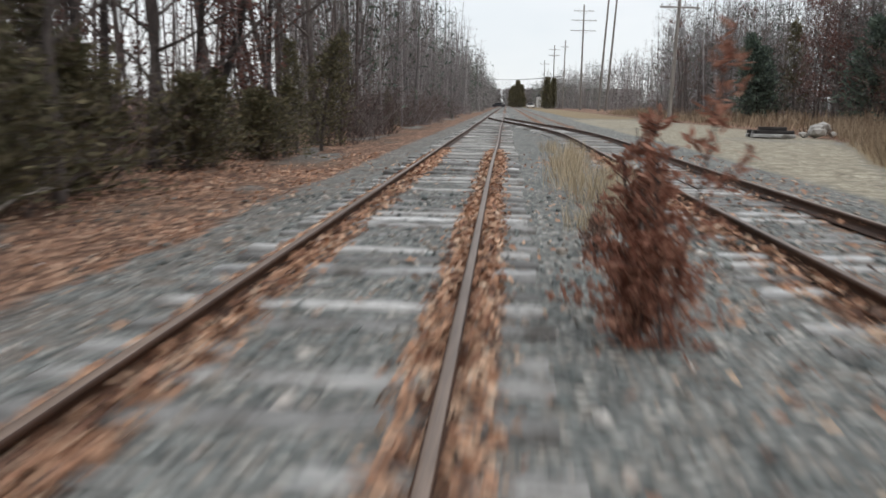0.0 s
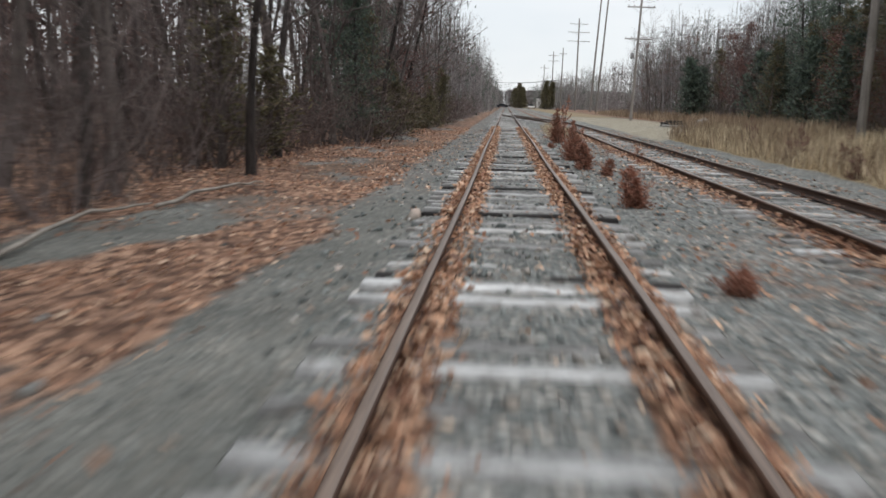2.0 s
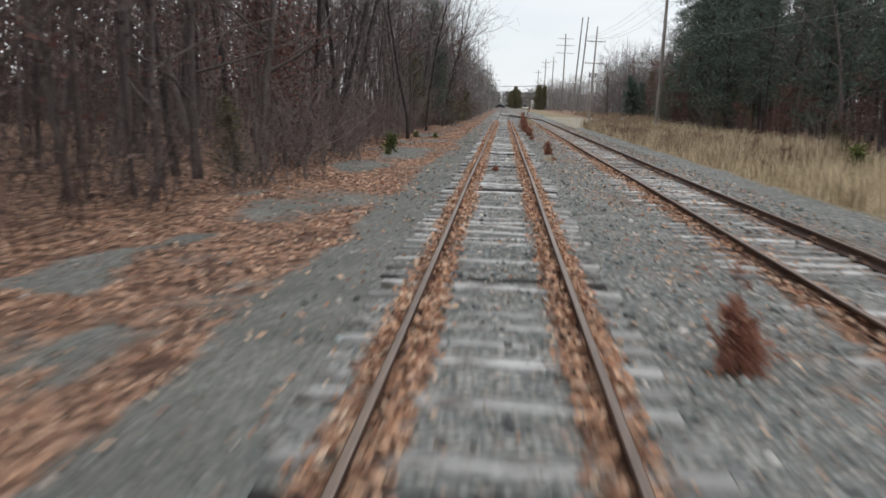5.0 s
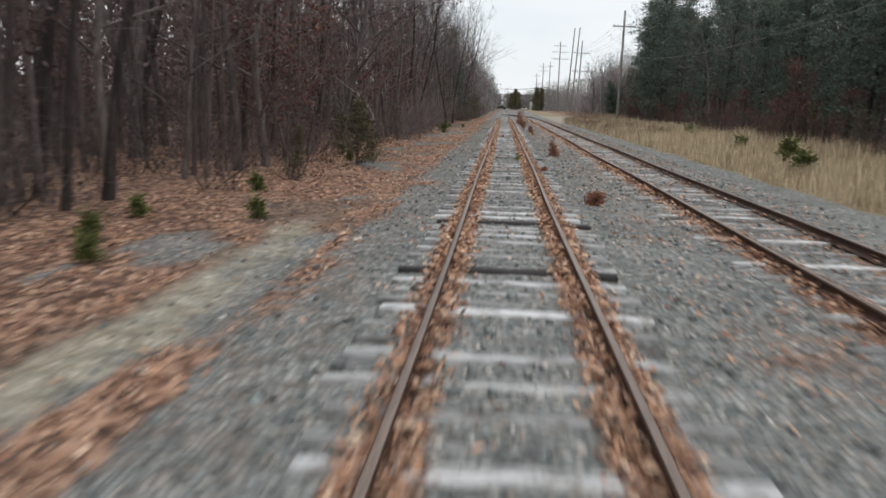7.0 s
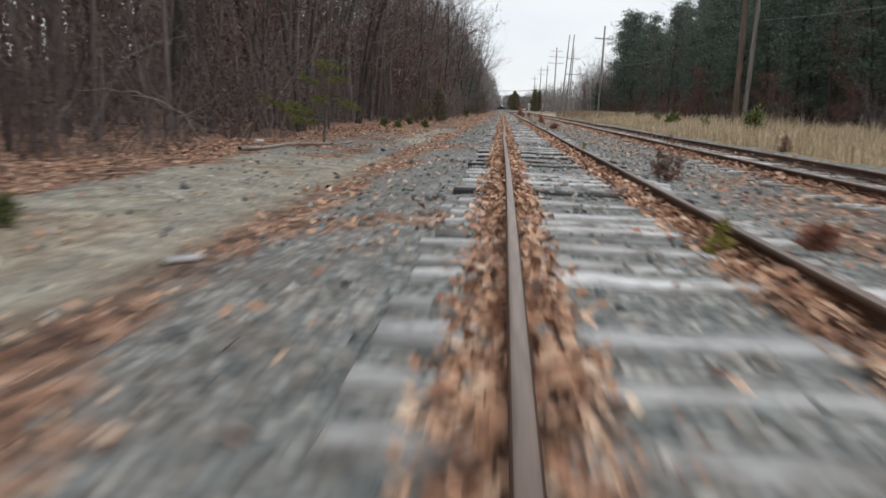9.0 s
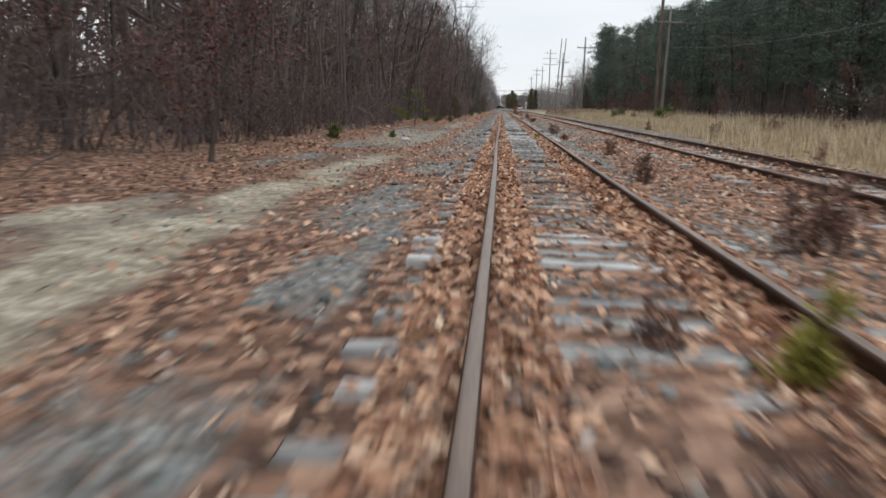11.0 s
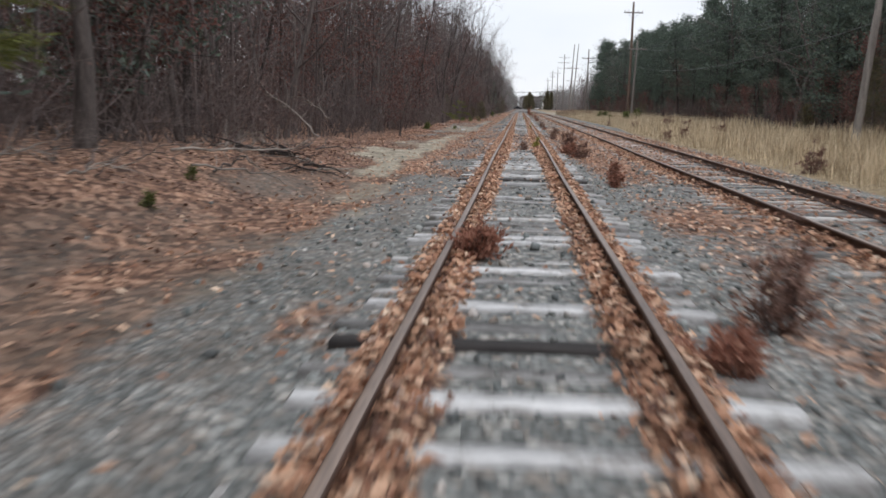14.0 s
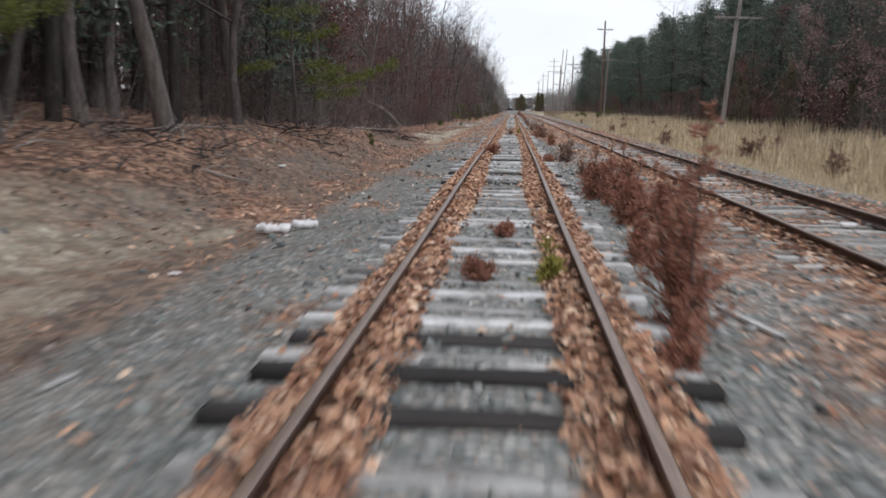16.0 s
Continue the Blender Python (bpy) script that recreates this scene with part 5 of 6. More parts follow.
rng = random.Random(505)
tall_weed = weed_kind("dead_weed", "tall withered red brown weed growing in the ballast", "weed", "weeds between the tracks", 601, 1.75, 0.6, WEED, 6, 168)
mid_weed = weed_kind("dead_weed", "withered red brown weed growing in the ballast", "weed", "weeds between the tracks", 602, 1.0, 0.43, WEED, 6, 108)
low_weed = weed_kind("dead_weed", "low withered russet weed tuft among stones", "weed", "weeds between the tracks", 603, 0.4, 0.46, WEED, 7, 63)
grey_weed = weed_kind("dry_bush", "dry grey brown twiggy bush in the ballast", "bush", "weeds between the tracks", 604, 0.95, 0.5, DRYWEED, 6, 54)
green_weed = weed_kind("green_weed", "small yellow green weed beside the rail", "weed", "green weeds by the rail", 605, 0.42, 0.2, GREENWEED, 4, 44)
WEEDS = [
    (tall_weed, 1.97, 5.4, 1.14), (tall_weed, 1.63, -4.0, 0.9), (tall_weed, 1.38, -207.2, 0.95),
    (mid_weed, 1.74, -5.9, 1.05), (mid_weed, 1.66, -9.4, 1.05), (mid_weed, 2.06, -11.2, 0.62), (mid_weed, 1.72, -17.5, 0.95), (mid_weed, 1.9, -40.0, 0.85),
    (mid_weed, 1.9, -71.2, 0.95), (mid_weed, 1.82, -174.3, 0.75), (mid_weed, 1.67, -197.4, 1.0), (mid_weed, 1.66, -195.8, 0.9), (mid_weed, 1.75, -200.8, 1.0),
    (mid_weed, 1.87, -199.9, 0.9), (mid_weed, 1.6, -163.8, 0.75), (mid_weed, 1.5, -203.9, 0.7), (mid_weed, 2.05, 6.6, 0.8), (mid_weed, 2.15, -197.0, 1.05), (mid_weed, 1.95, -196.1, 1.05), (mid_weed, 2.2, -200.6, 0.9), (mid_weed, 1.85, -198.4, 0.85), (mid_weed, 1.2, -207.9, 0.55),
    (low_weed, 1.45, 1.5, 0.6), (low_weed, 1.73, -23.9, 0.7), (low_weed, 1.83, -89.6, 1.0), (low_weed, 1.1, -80.7, 0.6), (low_weed, 1.6, -129.5, 0.7),
    (low_weed, 1.67, -161.2, 1.0), (low_weed, 1.5, -162.0, 1.1), (low_weed, -0.48, -183.6, 1.15), (low_weed, 1.18, -187.1, 0.9), (low_weed, -0.13, -205.5, 0.7),
    (low_weed, 0.07, -202.6, 0.6), (grey_weed, 0.1, -160.2, 0.5), (grey_weed, 0.05, -158.2, 0.42), (low_weed, -0.18, -50.9, 0.5), (low_weed, 1.95, -44.0, 0.5),
    (grey_weed, 1.55, -123.0, 0.8), (grey_weed, 1.92, -154.9, 1.05), (grey_weed, 1.5, -148.2, 0.8), (grey_weed, 1.8, -186.0, 1.05), (grey_weed, 1.84, -191.7, 0.6),
    (grey_weed, 1.8, -164.6, 0.9), (grey_weed, 1.95, -140.0, 0.7), (grey_weed, 2.0, -70.6, 0.5), (grey_weed, 1.9, 8.8, 0.7),
    (green_weed, 0.5, -205.4, 1.0), (green_weed, 0.62, -130.5, 0.75), (green_weed, 0.85, -117.5, 0.7), (green_weed, 0.52, -158.8, 1.1), (green_weed, 0.39, -75.1, 0.7),
]
for _ in range(34):
    WEEDS.append((grey_weed, rng.uniform(7.6, 12.5), rng.uniform(-205, 14), rng.uniform(0.8, 1.35)))
for _ in range(16):
    WEEDS.append((grey_weed, rng.uniform(8.2, 12.5), rng.uniform(-30, 16), rng.uniform(1.0, 1.5)))
seen_kinds = set()
for kind, x, y, s in WEEDS:
    set_at(kind, x, y, s, kind.name not in seen_kinds)
    seen_kinds.add(kind.name)


# straw tufts by the points, and green seedlings at the wood's edge and in the grass
def straw_tuft(seed, blades, height, wide, mat):
    g = np.random.default_rng(seed)
    b = Buffer()
    p = np.stack([g.normal(0, wide * 0.4, blades), g.normal(0, wide * 0.4, blades), np.full(blades, -0.03)], 1)
    u = unit(np.stack([g.normal(0, 0.25, blades), g.normal(0, 0.25, blades), np.ones(blades)], 1)) * (height * g.uniform(0.5, 1.1, blades))[:, None]
    b.blades(p, u, unit(np.cross(u, g.normal(0, 1, (blades, 3)))) * 0.006)
    return b.mesh("grass_tuft", mat)


tuft_me = straw_tuft(611, 160, 0.75, 0.5, STRAW)
for x, y, s in [(2.28, 13.1, 1.0), (2.1, 15.0, 0.9), (2.44, 20.0, 1.0), (2.9, 16.0, 0.85), (2.5, 11.4, 0.8), (2.2, 18.0, 0.9), (2.7, 23.5, 0.9), (1.95, 10.2, 0.6), (2.3, 27.0, 0.7), (1.75, -44.3, 0.4)]:
    ob = tagged(new("grass_tuft", tuft_me), "tuft of pale dry grass in the ballast", "grass", "dry grass tufts")
    ob.matrix_basis = pose(x, y, float(ground_z(x, y)), 0, 0, rng.uniform(0, 360)) @ Matrix.Scale(s, 4)

w, l = cedar_tree(620, 1.0, 0.34, 28)
seedling = tagged(new("pine_seedling"), "small bright green pine seedling", "sapling", "green seedlings")
part("trunk", w.mesh("trunk", BARK), seedling)
part("crown", l.mesh("crown", SEEDLING), seedling)
first = True
for x, y, s in [(-4.56, -41.0, 1.0), (-4.5, -42.4, 0.35), (-6.0, -96.3, 0.6), (-6.4, -93.6, 0.55), (-4.5, -92.9, 0.55), (-5.4, -77.6, 0.5), (-5.7, -88.5, 0.6), (-4.5, -130.0, 0.35), (-3.85, -25.9, 0.45),
                (-5.2, -98.1, 0.5), (-5.1, -24.5, 0.5), (-5.3, -178.3, 0.3), (-4.8, -181.2, 0.3), (-6.2, -132.0, 0.7), (9.6, -78.7, 1.25), (10.3, -85.3, 1.1), (11.2, -64.3, 1.2), (10.9, -72.6, 1.5), (11.6, -90.0, 1.6), (12.6, -45.0, 1.2), (13.5, -84.0, 1.7)]:
    m = pose(x, y, float(ground_z(x, y)), 0, 0, rng.uniform(0, 360))
    ob = seedling if first else copy_thing(seedling, m)
    ob.matrix_basis = m
    ob.scale = (s, s, s)
    first = False


# ---------------------------------------------------------------- poles and wires
def rod(a, b, r0, r1, sides=10, steps=4, wobble=0.0, seed=0):
    g = np.random.default_rng(seed)
    t = np.linspace(0, 1, steps + 1)[:, None]
    pts = np.array(a) * (1 - t) + np.array(b) * t
    pts[1:-1] += g.normal(0, wobble, pts[1:-1].shape) if wobble else 0
    buf = Buffer()
    buf.tube(pts, np.linspace(r0, r1, steps + 1), sides)
    n = (steps) * sides
    buf.add(pts[-1] + np.zeros((1, 3)), np.zeros((0, 3), dtype=int))
    buf.f.append(np.array([(n + j, n + (j + 1) % sides, (steps + 1) * sides) for j in range(sides)]))
    return buf


def beam(size, bevel=0.012):
    bm = bmesh.new()
    bmesh.ops.create_cube(bm, size=1.0)
    bmesh.ops.scale(bm, vec=size, verts=bm.verts)
    bmesh.ops.bevel(bm, geom=bm.edges[:], offset=bevel, segments=1, affect="EDGES")
    return bm


def insulator():
    buf = Buffer()
    prof = [(0.0, 0.012), (0.08, 0.012), (0.085, 0.05), (0.11, 0.055), (0.12, 0.03), (0.15, 0.045), (0.17, 0.03), (0.19, 0.008)]
    buf.tube([(0, 0, h) for h, _ in prof], [r for _, r in prof], 8)
    return buf.mesh("insulator", PORCELAIN)


INSULATOR_ME = insulator()


def utility_pole(x, y, height, radius, arms, lean=(0, 0), label="weathered grey wooden utility pole with crossarms", turn=8, name="utility_pole", mat=None, cans=None):
    """arms: height and length of each crossarm."""
    z = float(ground_z(x, y))
    top = tagged(new(name), label, "utility pole", "poles along the line")
    top.matrix_basis = pose(x, y, z, 0, 0, turn)
    tip = (lean[0] * height, lean[1] * height, height)
    part("pole", rod((0, 0, -0.3), tip, radius, radius * 0.62, 12, 6, 0.01, int(abs(x * 10 + y))).mesh("pole", mat or POLE), top)
    for h, ln in arms:
        cx, cy = lean[0] * h, lean[1] * h
        arm = part("crossarm", bm_mesh("crossarm", beam((ln, 0.1, 0.13)), POLE), top)
        arm.location = (cx, cy - radius - 0.02, h)
        for s in (-1, 1):
            for u in (0.46, 0.26):
                ins = part("insulator", INSULATOR_ME, arm, "small brown porcelain insulator")
                ins.location = (s * u * ln, 0, 0.06)
            b = part("brace", rod((s * 0.32 * ln, -0.02, -0.06), (0, -0.02, -0.75), 0.014, 0.014, 4, 1).mesh("brace", STEEL), top)
            b.location = (cx, cy - radius - 0.02, h)
    for side in ((-1, 1) if cans else ()):
        can = part("transformer", rod((0, 0, 0), (0, 0, 0.6), 0.2, 0.19, 12, 2).mesh("transformer", STEEL), top, "grey transformer can")
        can.location = (lean[0] * cans + side * 0.5, lean[1] * cans, cans)
        lid = part("lid", rod((0, 0, 0.6), (0, 0, 0.67), 0.215, 0.1, 12, 1).mesh("lid", STEEL), can)
        bush = part("bushing", INSULATOR_ME, can, "small brown porcelain insulator")
        bush.location = (side * 0.08, 0, 0.65)
    return top


utility_pole(14.1, 75.0, 15.0, 0.17, [(12.6, 3.2), (9.1, 3.2)], (0.035, 0), "grey wooden pole with two crossarms and transformers", cans=6.9)
utility_pole(13.85, 6.0, 13.6, 0.19, [(11.7, 2.9)], (0.012, 0))
utility_pole(12.55, -82.5, 13.6, 0.18, [(12.4, 2.2)], (0.004, 0), "brown wooden utility pole beside a second leaning one", mat=POLE_BROWN)
utility_pole(12.86, -83.2, 9.2, 0.15, [(8.2, 2.2)], (0.036, 0), "pale leaning wooden pole beside a taller one")
utility_pole(13.1, -155.0, 9.6, 0.17, [(7.0, 2.9)], (0.085, 0), "leaning grey wooden utility pole with one wide crossarm", 4)
utility_pole(19.0, 226.0, 25.0, 0.26, [(23.5, 5.0), (21.3, 6.2), (18.9, 6.2)], (0.0, 0), "tall distant pole with three crossarms")
utility_pole(19.8, 190.0, 27.0, 0.25, [], (0.055, 0), "tall bare leaning distant pole")
utility_pole(21.2, 189.0, 27.0, 0.25, [], (0.06, 0), "tall bare leaning distant pole")
utility_pole(17.5, 330.0, 22.0, 0.25, [(20.5, 4.0), (18.5, 4.0)], (0, 0), "distant pole with two crossarms")
utility_pole(18.6, 290.0, 21.0, 0.25, [(19.0, 2.5)], (0.01, 0), "distant tall plain wooden pole")
utility_pole(17.0, 400.0, 20.0, 0.25, [(18.5, 4.0)], (0, 0), "distant pole with one crossarm")
utility_pole(-7.0, 300.0, 9.6, 0.15, [(9.0, 1.6)], (0, 0), "short distant wooden pole at the road crossing")


def wire(name, a, b, sag, r=0.012):
    t = np.linspace(0, 1, 15)[:, None]
    pts = np.array(a) * (1 - t) + np.array(b) * t
    pts[:, 2] -= sag * 4 * (t * (1 - t))[:, 0]
    buf = Buffer()
    buf.tube(pts, np.full(15, r), 4)
    return tagged(new(name, buf.mesh(name, CABLE)), "thin dark overhead wire sagging between poles", "wire", "overhead wires")


# the near pole line: one span after another
LINE = [(13.85, 75.0, 13.1), (13.95, 6.0, 11.85), (13.3, -82.7, 8.35), (13.7, -155.1, 7.15), (13.5, -232.0, 7.0)]
for p, q in zip(LINE, LINE[1:]):
    for off in (-1.2, -0.55, 0.55, 1.2):
        wire("overhead_wire", (p[0] + off, p[1], p[2]), (q[0] + off, q[1], q[2]), 0.9 + 0.2 * off)
wire("overhead_wire", (13.3, -82.8, 6.4), (14.0, -155.2, 5.2), 1.1, 0.018)
wire("overhead_wire", (13.6, 5.8, 8.5), (13.3, -82.6, 6.4), 1.3, 0.018)
for off in (-0.5, 0.5):
    wire("overhead_wire", (-7.0 + off, 300.0, 9.15), (17.9 + off, 300.0, 10.4), 0.6, 0.06)


# ---------------------------------------------------------------- odds and ends on the ground
def bent_branch(name, label, pts, r0, r1, sides=6, twigs=0, seed=0, mat=None):
    g = np.random.default_rng(seed)
    pts = np.array([(x, y, float(ground_z(x, y)) + z) for x, y, z in pts])
    fine = np.concatenate([np.linspace(a, b, 4, endpoint=False) for a, b in zip(pts[:-1], pts[1:])] + [pts[-1:]])
    fine[1:-1] += g.normal(0, 0.03, fine[1:-1].shape)
    buf = Buffer()
    buf.tube(fine, np.linspace(r0, r1, len(fine)), sides)
    ob = tagged(new(name, buf.mesh(name, mat or DEADWOOD)), label, "branch", "fallen branches")
    for _ in range(twigs):
        q, w = along(fine, g.uniform(0.15, 1.0))
        b = Buffer()
        b.tube(crooked(g, q, unit(w * 0.8 + g.normal(0, 0.55, 3) + np.array([0, 0, 0.25])), g.uniform(0.3, 0.8), 3, 0.2), [0.009, 0.007, 0.005, 0.002], 4)
        part("twig", b.mesh("twig", mat or DEADWOOD), ob)
    return ob


bent_branch("fallen_branch", "long pale fallen branch on dead leaves", [(-4.9, -23.4, 0.05), (-5.2, -20.7, 0.12), (-5.05, -19.2, 0.1)], 0.032, 0.015, 6, 6, 1)
bent_branch("fallen_branch", "pale broken branch among dead leaves", [(-5.05, -19.0, 0.06), (-4.7, -16.6, 0.15), (-4.6, -15.0, 0.05)], 0.032, 0.015, 6, 5, 2)
bent_branch("fallen_branch", "grey branch lying across the track shoulder", [(-1.95, -32.0, 0.05), (-1.6, -31.4, 0.07), (-1.0, -30.8, 0.06)], 0.035, 0.015, 6, 8, 3)
bent_branch("leaning_branch", "pale dead branch leaning out of the wood's edge", [(-4.5, 7.0, 0.03), (-4.55, 9.0, 0.2), (-4.6, 10.9, 0.42)], 0.028, 0.012, 6, 6, 4)
bent_branch("leaning_branch", "pale bare branch leaning over a green bush", [(-4.35, -79.0, 1.45), (-4.55, -79.0, 1.8), (-5.0, -79.0, 2.35), (-5.5, -79.0, 2.7)], 0.03, 0.012, 6, 6, 5)
bent_branch("fallen_branch", "pale forked branch on dead leaves", [(-5.2, -80.5, 0.05), (-4.6, -77.5, 0.1), (-4.1, -76.0, 0.25)], 0.03, 0.01, 6, 6, 6)
bent_branch("fallen_branch", "dark log lying on leaf litter", [(-5.9, -119.0, 0.06), (-5.4, -117.2, 0.08), (-4.7, -112.8, 0.05)], 0.05, 0.03, 6, 3, 7)
bent_branch("leaning_branch", "pale arched dead branch at the wood's edge", [(-6.4, -119.5, 0.2), (-6.7, -120.0, 0.7), (-7.3, -120.6, 1.05), (-8.2, -121.0, 1.0)], 0.02, 0.008, 6, 6, 8)
bent_branch("leaning_branch", "pale bare branch leaning down the bank", [(-5.2, -169.4, 0.55), (-5.9, -168.6, 0.9), (-7.2, -167.2, 1.5)], 0.02, 0.008, 6, 8, 9)
bent_branch("leaning_branch", "second pale bare branch on the bank", [(-6.7, -160.9, 0.9), (-7.3, -160.4, 1.35), (-8.2, -159.6, 1.9)], 0.02, 0.008, 6, 7, 10)
bent_branch("fallen_branch", "pale forked sticks on the leafy bank", [(-6.6, -175.8, 0.1), (-5.6, -174.2, 0.25), (-4.9, -173.0, 0.45)], 0.03, 0.012, 6, 9, 11)
bent_branch("fallen_branch", "broken stick on the leafy bank", [(-5.6, -177.5, 0.1), (-5.0, -176.5, 0.2), (-4.5, -175.9, 0.1)], 0.025, 0.012, 6, 5, 12)
bent_branch("fallen_branch", "dark fallen branch on the slope", [(-7.6, -193.0, 0.08), (-6.6, -191.5, 0.1), (-5.4, -190.6, 0.05)], 0.03, 0.015, 6, 5, 13)
bent_branch("fallen_branch", "thin pale stick on bare soil", [(-3.3, -107.1, 0.02), (-3.1, -106.5, 0.03)], 0.014, 0.008, 5, 0, 14)

for k in range(60):
    # a tangle of broken sticks along the top of the bank
    x0, y0, a, ln = rng.uniform(-7.6, -5.0), rng.uniform(-204, -166), rng.uniform(-0.7, 0.9), rng.uniform(0.5, 1.6)
    bent_branch("fallen_branch", "broken dead stick lying on the leafy bank", [(x0, y0, 0.04), (x0 + 0.5 * ln * math.sin(a), y0 + 0.5 * ln * math.cos(a), rng.uniform(0.05, 0.25)), (x0 + ln * math.sin(a), y0 + ln * math.cos(a), rng.uniform(0.03, 0.45))], rng.uniform(0.012, 0.03), 0.006, 5, 5, 30 + k, BARK if k % 3 else DEADWOOD)


def brush_pile(x, y, n, wide, seed, label):
    """A low heap of dead boughs, each a stick with its own bend and side twigs."""
    g = np.random.default_rng(seed)
    top = tagged(new("brush_pile"), label, "brush pile")
    fine = Buffer()
    top.matrix_basis = pose(x, y, float(ground_z(x, y)))
    for k in range(n):
        a, ln = g.uniform(0, 2 * math.pi), g.uniform(0.6, 1.7)
        r = wide * math.sqrt(g.uniform(0, 1))
        q = g.uniform(0, 2 * math.pi)
        start = np.array([r * math.cos(q), 1.5 * r * math.sin(q), 0])
        start[2] = float(ground_z(x + start[0], y + start[1])) - float(ground_z(x, y)) + g.uniform(0.02, 0.3) * (1 - 0.6 * r / wide)
        st = crooked(g, start, (math.cos(a), math.sin(a), g.uniform(-0.05, 0.25)), ln, 5, 0.16, -0.03)
        b = Buffer()
        b.tube(st, np.linspace(g.uniform(0.012, 0.03), 0.005, 6), 5)
        twig_spray(g, fine, st, 7, 0.4, 0.0045)
        part("bough", b.mesh("bough", DEADWOOD if k % 4 == 0 else BARK_DARK), top)
    tagged(part("twig_tangle", fine.mesh("twig_tangle", BARK_DARK), top), kind="stuff")
    return top


brush_pile(-5.4, -172.3, 34, 1.1, 71, "heap of dark dead boughs on the leafy bank")
brush_pile(-5.6, -187.5, 26, 1.2, 72, "low tangle of dead boughs on the bank")
brush_pile(-6.4, -197.0, 24, 1.3, 73, "scattered dead boughs on the bank")


def crumpled_sheet(name, label, x, y, lx, ly, turn, mat, seed, lift=0.05):
    g = np.random.default_rng(seed)
    nx_, ny_ = 12, 5
    U, W = np.meshgrid(np.linspace(-0.5, 0.5, nx_), np.linspace(-0.5, 0.5, ny_))
    Z = lift * (0.6 + 0.7 * np.abs(wave(U * 9, W * 9, 1.0, seed))) + g.uniform(0, lift * 0.5, U.shape)
    wob = 1 + 0.25 * np.sin(U * 11 + seed)
    P = np.stack([U * lx, W * ly * wob, Z], -1).reshape(-1, 3)
    i = np.arange(nx_ * ny_).reshape(ny_, nx_)
    F = np.stack([i[:-1, :-1], i[:-1, 1:], i[1:, 1:], i[1:, :-1]], -1).reshape(-1, 4)
    n = len(P)
    P = np.concatenate([P, P * [1, 1, 0.2] - [0, 0, 0.004]])
    rim = list(i[0, :]) + list(i[1:, -1]) + list(i[-1, -2::-1]) + list(i[-2:0, 0])
    S = np.array([(a, a + n, b + n, b) for a, b in zip(rim, rim[1:] + rim[:1])])
    me = mesh_np(name, P, np.concatenate([F, F[:, ::-1] + n, S]), [mat], smooth=True)
    ob = tagged(new(name, me), label, "litter")
    ob.matrix_basis = pose(x, y, float(ground_z(x, y)) + 0.01, 0, 0, turn)
    return ob


crumpled_sheet("plastic_bag", "crumpled white plastic bag on bare soil", -2.86, -202.0, 0.42, 0.15, 4, PLASTIC, 3, 0.09)
crumpled_sheet("plastic_bag", "torn white plastic bag on bare soil", -2.52, -201.7, 0.34, 0.12, 14, PLASTIC, 5, 0.08)
crumpled_sheet("paper_scrap", "small white scrap of litter", -2.98, -205.1, 0.09, 0.06, 20, PLASTIC, 6, 0.02)
crumpled_sheet("paper_scrap", "white scrap of litter among leaves", -6.4, -115.7, 0.16, 0.12, 50, PLASTIC, 7, 0.06)
crumpled_sheet("paper_scrap", "white scrap of litter on bare soil", -3.85, -131.6, 0.3, 0.16, 70, PLASTIC, 8, 0.08)
crumpled_sheet("paper_scrap", "white scrap of litter on the bank", -4.8, -193.9, 0.14, 0.1, 35, PLASTIC, 9, 0.04)
crumpled_sheet("paper_scrap", "white scrap of litter in the side track", 4.67, -200.8, 0.2, 0.12, 15, PLASTIC, 10, 0.05)


def plank(name, label, x, y, ln, wd, th, turn, mat, tilt=0.0, parent=None, z=None):
    bm = beam((ln, wd, th), min(th, wd) * 0.15)
    ob = new(name, bm_mesh(name, bm, mat))
    ob.matrix_basis = pose(x, y, (float(ground_z(x, y)) + th * 0.5 + 0.01) if z is None else z, tilt, 0, turn)
    if parent:
        ob.parent = parent
        return ob
    return tagged(ob, label, "board")


plank("board", "pale broken board lying in the ballast", 1.93, -206.6, 1.05, 0.07, 0.03, -76, TIE)
plank("board", "short pale stick of wood on gravel", -2.41, -208.45, 0.32, 0.04, 0.025, 80, TIE)
plank("board", "weathered scrap of board on bare soil", -2.83, -130.9, 0.26, 0.1, 0.03, 50, TIE)

# stacked timbers and a covered heap on the gravel lot
stack = tagged(new("timber_stack"), "low stack of dark timbers on the gravel lot", "timber stack")
stack.matrix_basis = pose(13.3, 43.4, float(ground_z(13.3, 43.4)), 0, 0, 6)
for k in range(9):
    lay, col = divmod(k, 4)
    b = plank("timber", "", rng.uniform(-0.12, 0.12), -0.45 + 0.3 * col + 0.1 * lay, 2.0 - 0.35 * lay, 0.24, 0.16, rng.uniform(-4, 4), TIE_DARK if k % 3 else TIE, 0, stack, 0.085 + 0.165 * lay)


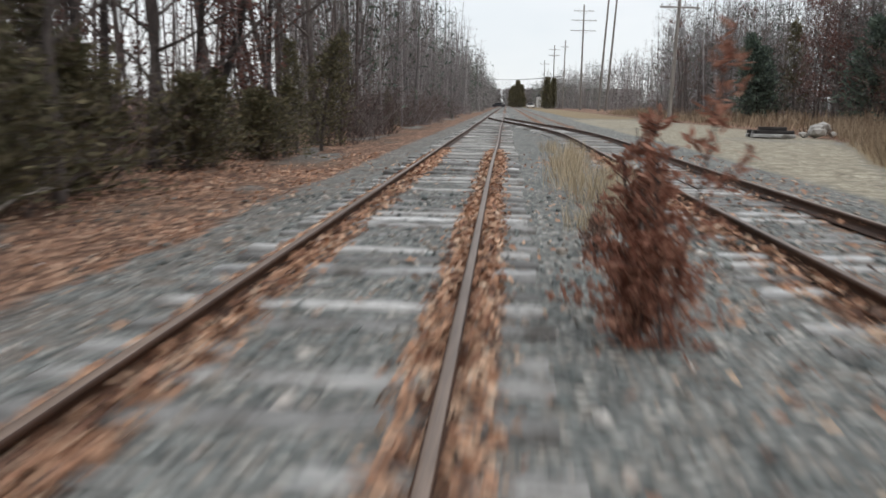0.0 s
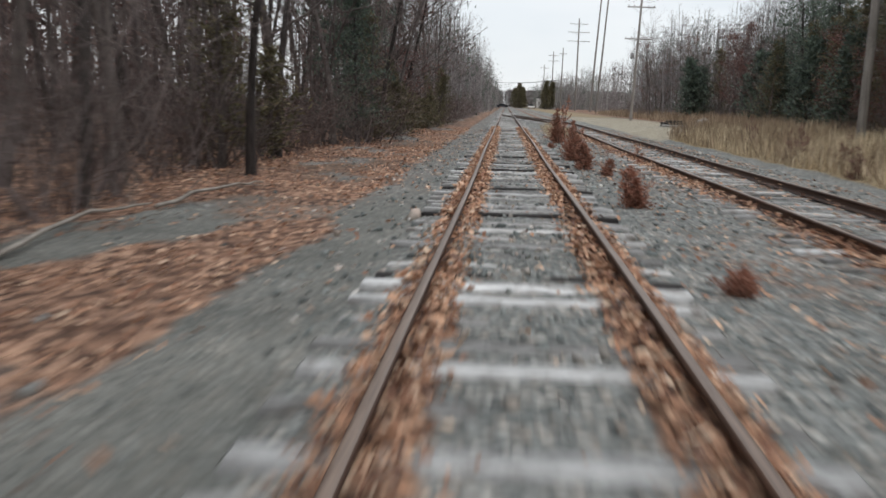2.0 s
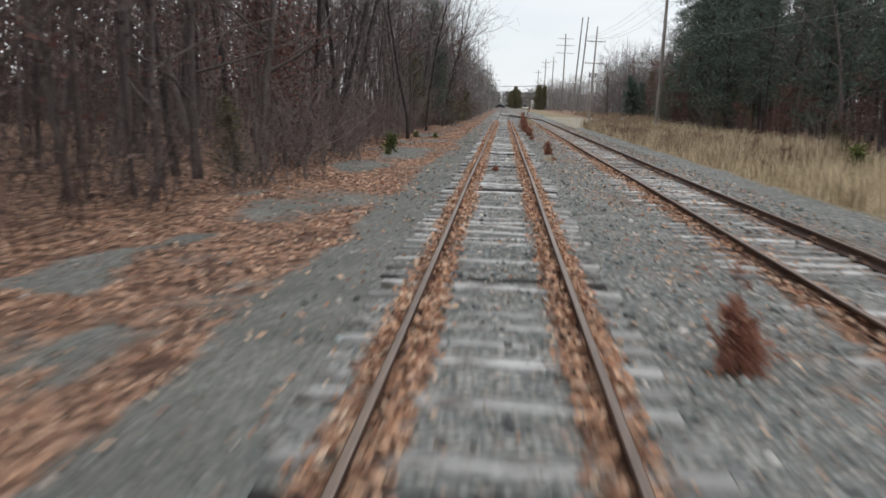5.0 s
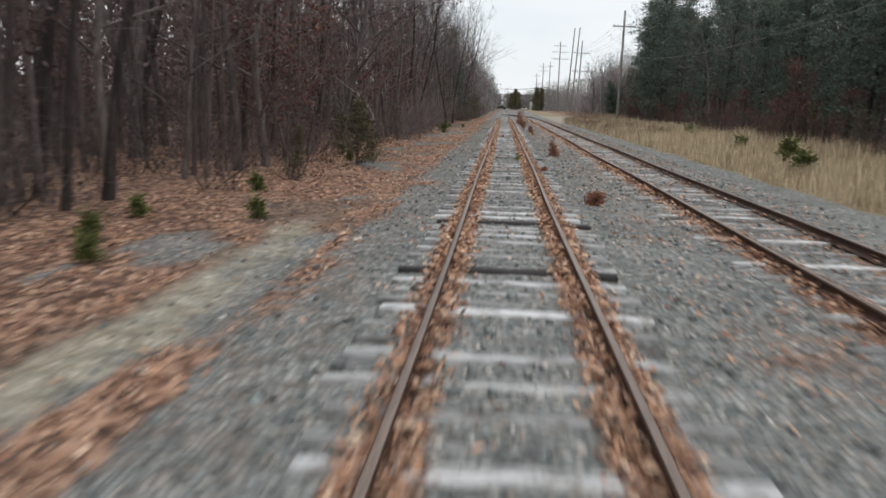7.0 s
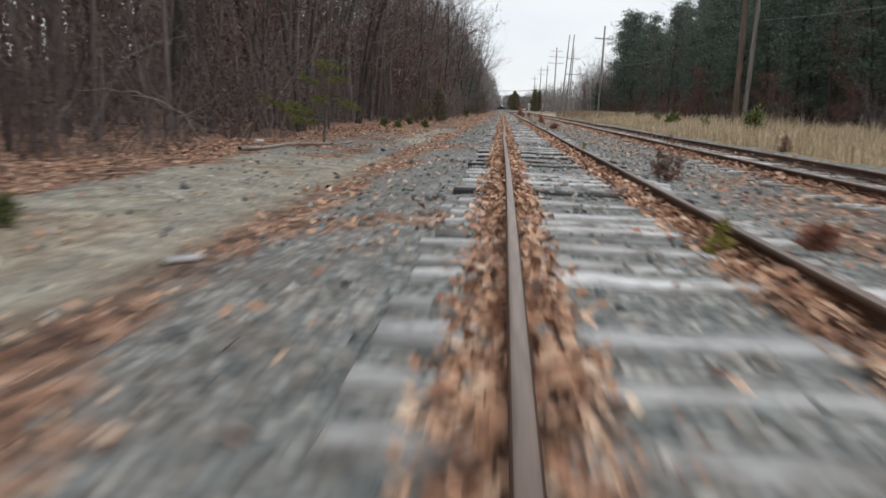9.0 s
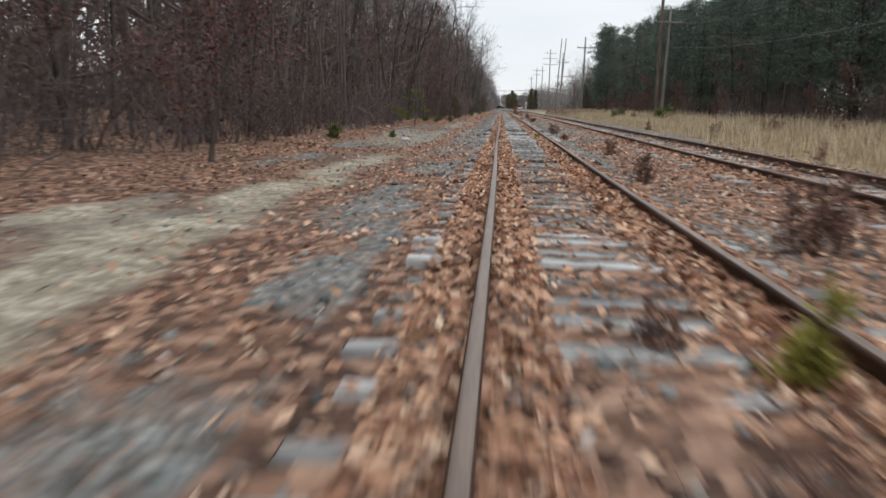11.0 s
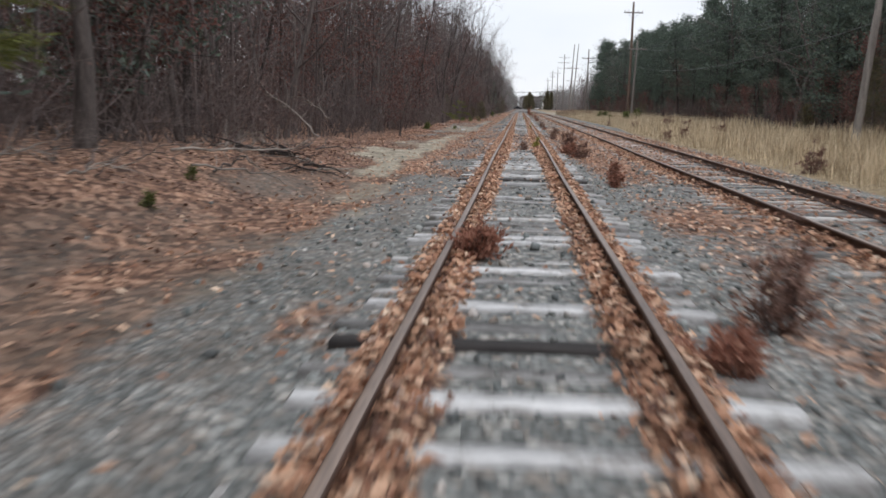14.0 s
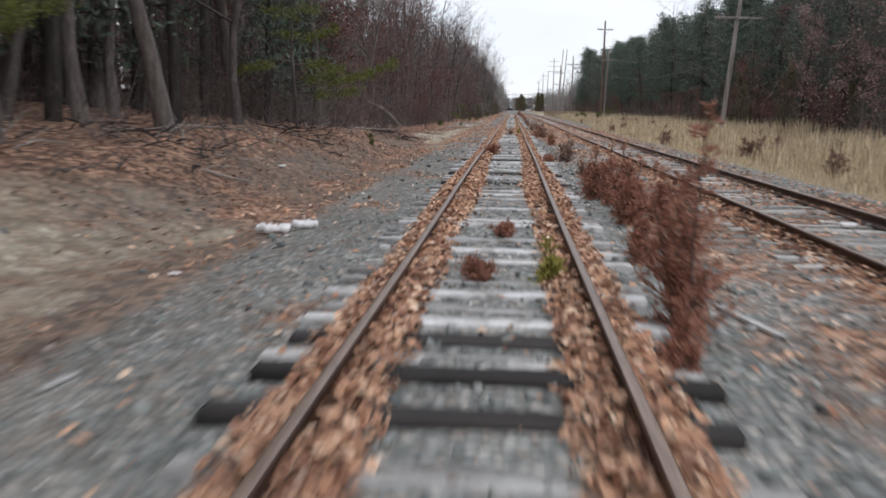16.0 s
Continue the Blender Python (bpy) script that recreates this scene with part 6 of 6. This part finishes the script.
def rubble(name, x, y, n, wide, seed, mat, label):
    g = random.Random(seed)
    top = tagged(new(name), label, "rubble heap")
    top.matrix_basis = pose(x, y, float(ground_z(x, y)))
    for k in range(n):
        bm = bmesh.new()
        bmesh.ops.create_icosphere(bm, subdivisions=1, radius=g.uniform(0.2, 0.42))
        for v in bm.verts:
            v.co *= g.uniform(0.75, 1.2)
            v.co.z *= 0.65
        r, a = g.uniform(0, wide), g.uniform(0, 6.28)
        ob = part("chunk", bm_mesh("chunk", bm, mat), top)
        ob.location = (r * math.cos(a), 0.7 * r * math.sin(a), 0.14 + 0.45 * (1 - r / wide))
    return top


rubble("rubble_heap", 15.7, 43.9, 15, 0.95, 8, CONCRETE, "pale heap of broken concrete on the lot")

# small white-capped marker post beyond the grass
post = tagged(new("marker_post"), "short grey marker post with a pale cap", "post")
post.matrix_basis = pose(15.3, 7.0, float(ground_z(15.3, 7.0)))
part("post", bm_mesh("post", beam((0.14, 0.14, 1.75), 0.01), POLE), post).location = (0, 0, 0.8)
part("cap", bm_mesh("cap", beam((0.2, 0.2, 0.12), 0.02), CONCRETE), post, "pale square cap").location = (0, 0, 1.72)

# a low rail fence behind it
fence = tagged(new("rail_fence"), "weathered low rail fence at the wood's edge", "fence")
fence.matrix_basis = pose(15.6, 6.5, float(ground_z(15.6, 6.5)))
for k in range(5):
    part("fence_post", bm_mesh("fence_post", beam((0.1, 0.1, 1.6), 0.01), POLE), fence).location = (1.0 + k * 2.2, 0.3 * k, 0.7)
for k in range(4):
    r = part("fence_rail", bm_mesh("fence_rail", beam((2.3, 0.06, 0.12), 0.01), POLE), fence)
    r.matrix_basis = pose(2.1 + k * 2.2, 0.15 + 0.3 * k, 1.4, 0, 0, 7.8)


# ---------------------------------------------------------------- the far crossing
def far_tree(x, y, h, wide, seed):
    w, l = cedar_tree(seed, h / 3, wide / 3, 300)
    t = tagged(new("evergreen_tree"), "broad dark evergreen beyond the road crossing", "tree")
    part("trunk", w.mesh("trunk", BARK), t)
    part("crown", l.mesh("crown", CEDAR), t)
    t.matrix_basis = pose(x, y, float(ground_z(x, y))) @ Matrix.Scale(3.0, 4)


for k, (x, y, h, wd) in enumerate([(4.9, 346, 10.8, 3.2), (6.4, 349, 9.2, 2.7), (3.6, 350, 8.8, 2.7), (13.6, 300, 11.0, 2.9), (15.6, 304, 10.5, 2.8)]):
    far_tree(x, y, h, wd, 700 + k)

bm = beam((60, 7.0, 0.04), 0.005)
ob = tagged(new("road", bm_mesh("road", bm, ASPHALT)), "grey asphalt road crossing the line", "road", kind="structure")
ob.location = (2, 300, 0.17)


def parked_car(x, y, mat, label, turn):
    top = tagged(new("parked_car"), label, "car")
    top.matrix_basis = pose(x, y, 0.2, 0, 0, turn)
    bm = beam((4.3, 1.75, 0.62), 0.12)
    part("body", bm_mesh("body", bm, mat), top).location = (0, 0, 0.62)
    bm = beam((2.3, 1.55, 0.55), 0.16)
    part("cabin", bm_mesh("cabin", bm, GLASSY), top, "dark glazed cabin").location = (-0.15, 0, 1.15)
    for sx in (-1.35, 1.35):
        for sy in (-0.8, 0.8):
            wh = part("wheel", rod((0, -0.1, 0), (0, 0.1, 0), 0.32, 0.32, 14, 1).mesh("wheel", RUBBER), top)
            wh.location = (sx, sy, 0.32)
    return top


parked_car(8.6, 286.0, WHITEPAINT, "white car waiting at the far crossing", 80)
parked_car(-1.5, 306.0, DARKPAINT, "dark car far along the crossing road", 4)

house = tagged(new("house"), "small pale house far beyond the crossing", "house")
house.matrix_basis = pose(17.5, 372, 0.3, 0, 0, 8)
part("wall", bm_mesh("wall", beam((7.5, 8, 4.2), 0.02), WHITEPAINT), house).location = (0, 0, 2.0)
roof_me = mesh_np("roof", [(-4.1, -4.4, 0), (4.1, -4.4, 0), (4.1, 4.4, 0), (-4.1, 4.4, 0), (0, -4.4, 2.6), (0, 4.4, 2.6)], [(0, 1, 4, 4), (2, 3, 5, 5), (1, 2, 5, 4), (3, 0, 4, 5), (0, 3, 2, 1)][2:], [ASPHALT])
part("roof", roof_me, house, "grey gabled roof").location = (0, 0, 4.1)
for sx in (-1.9, 1.9):
    part("window", bm_mesh("window", beam((1.1, 0.12, 1.3), 0.02), GLASSY), house).location = (sx, -4.02, 2.1)
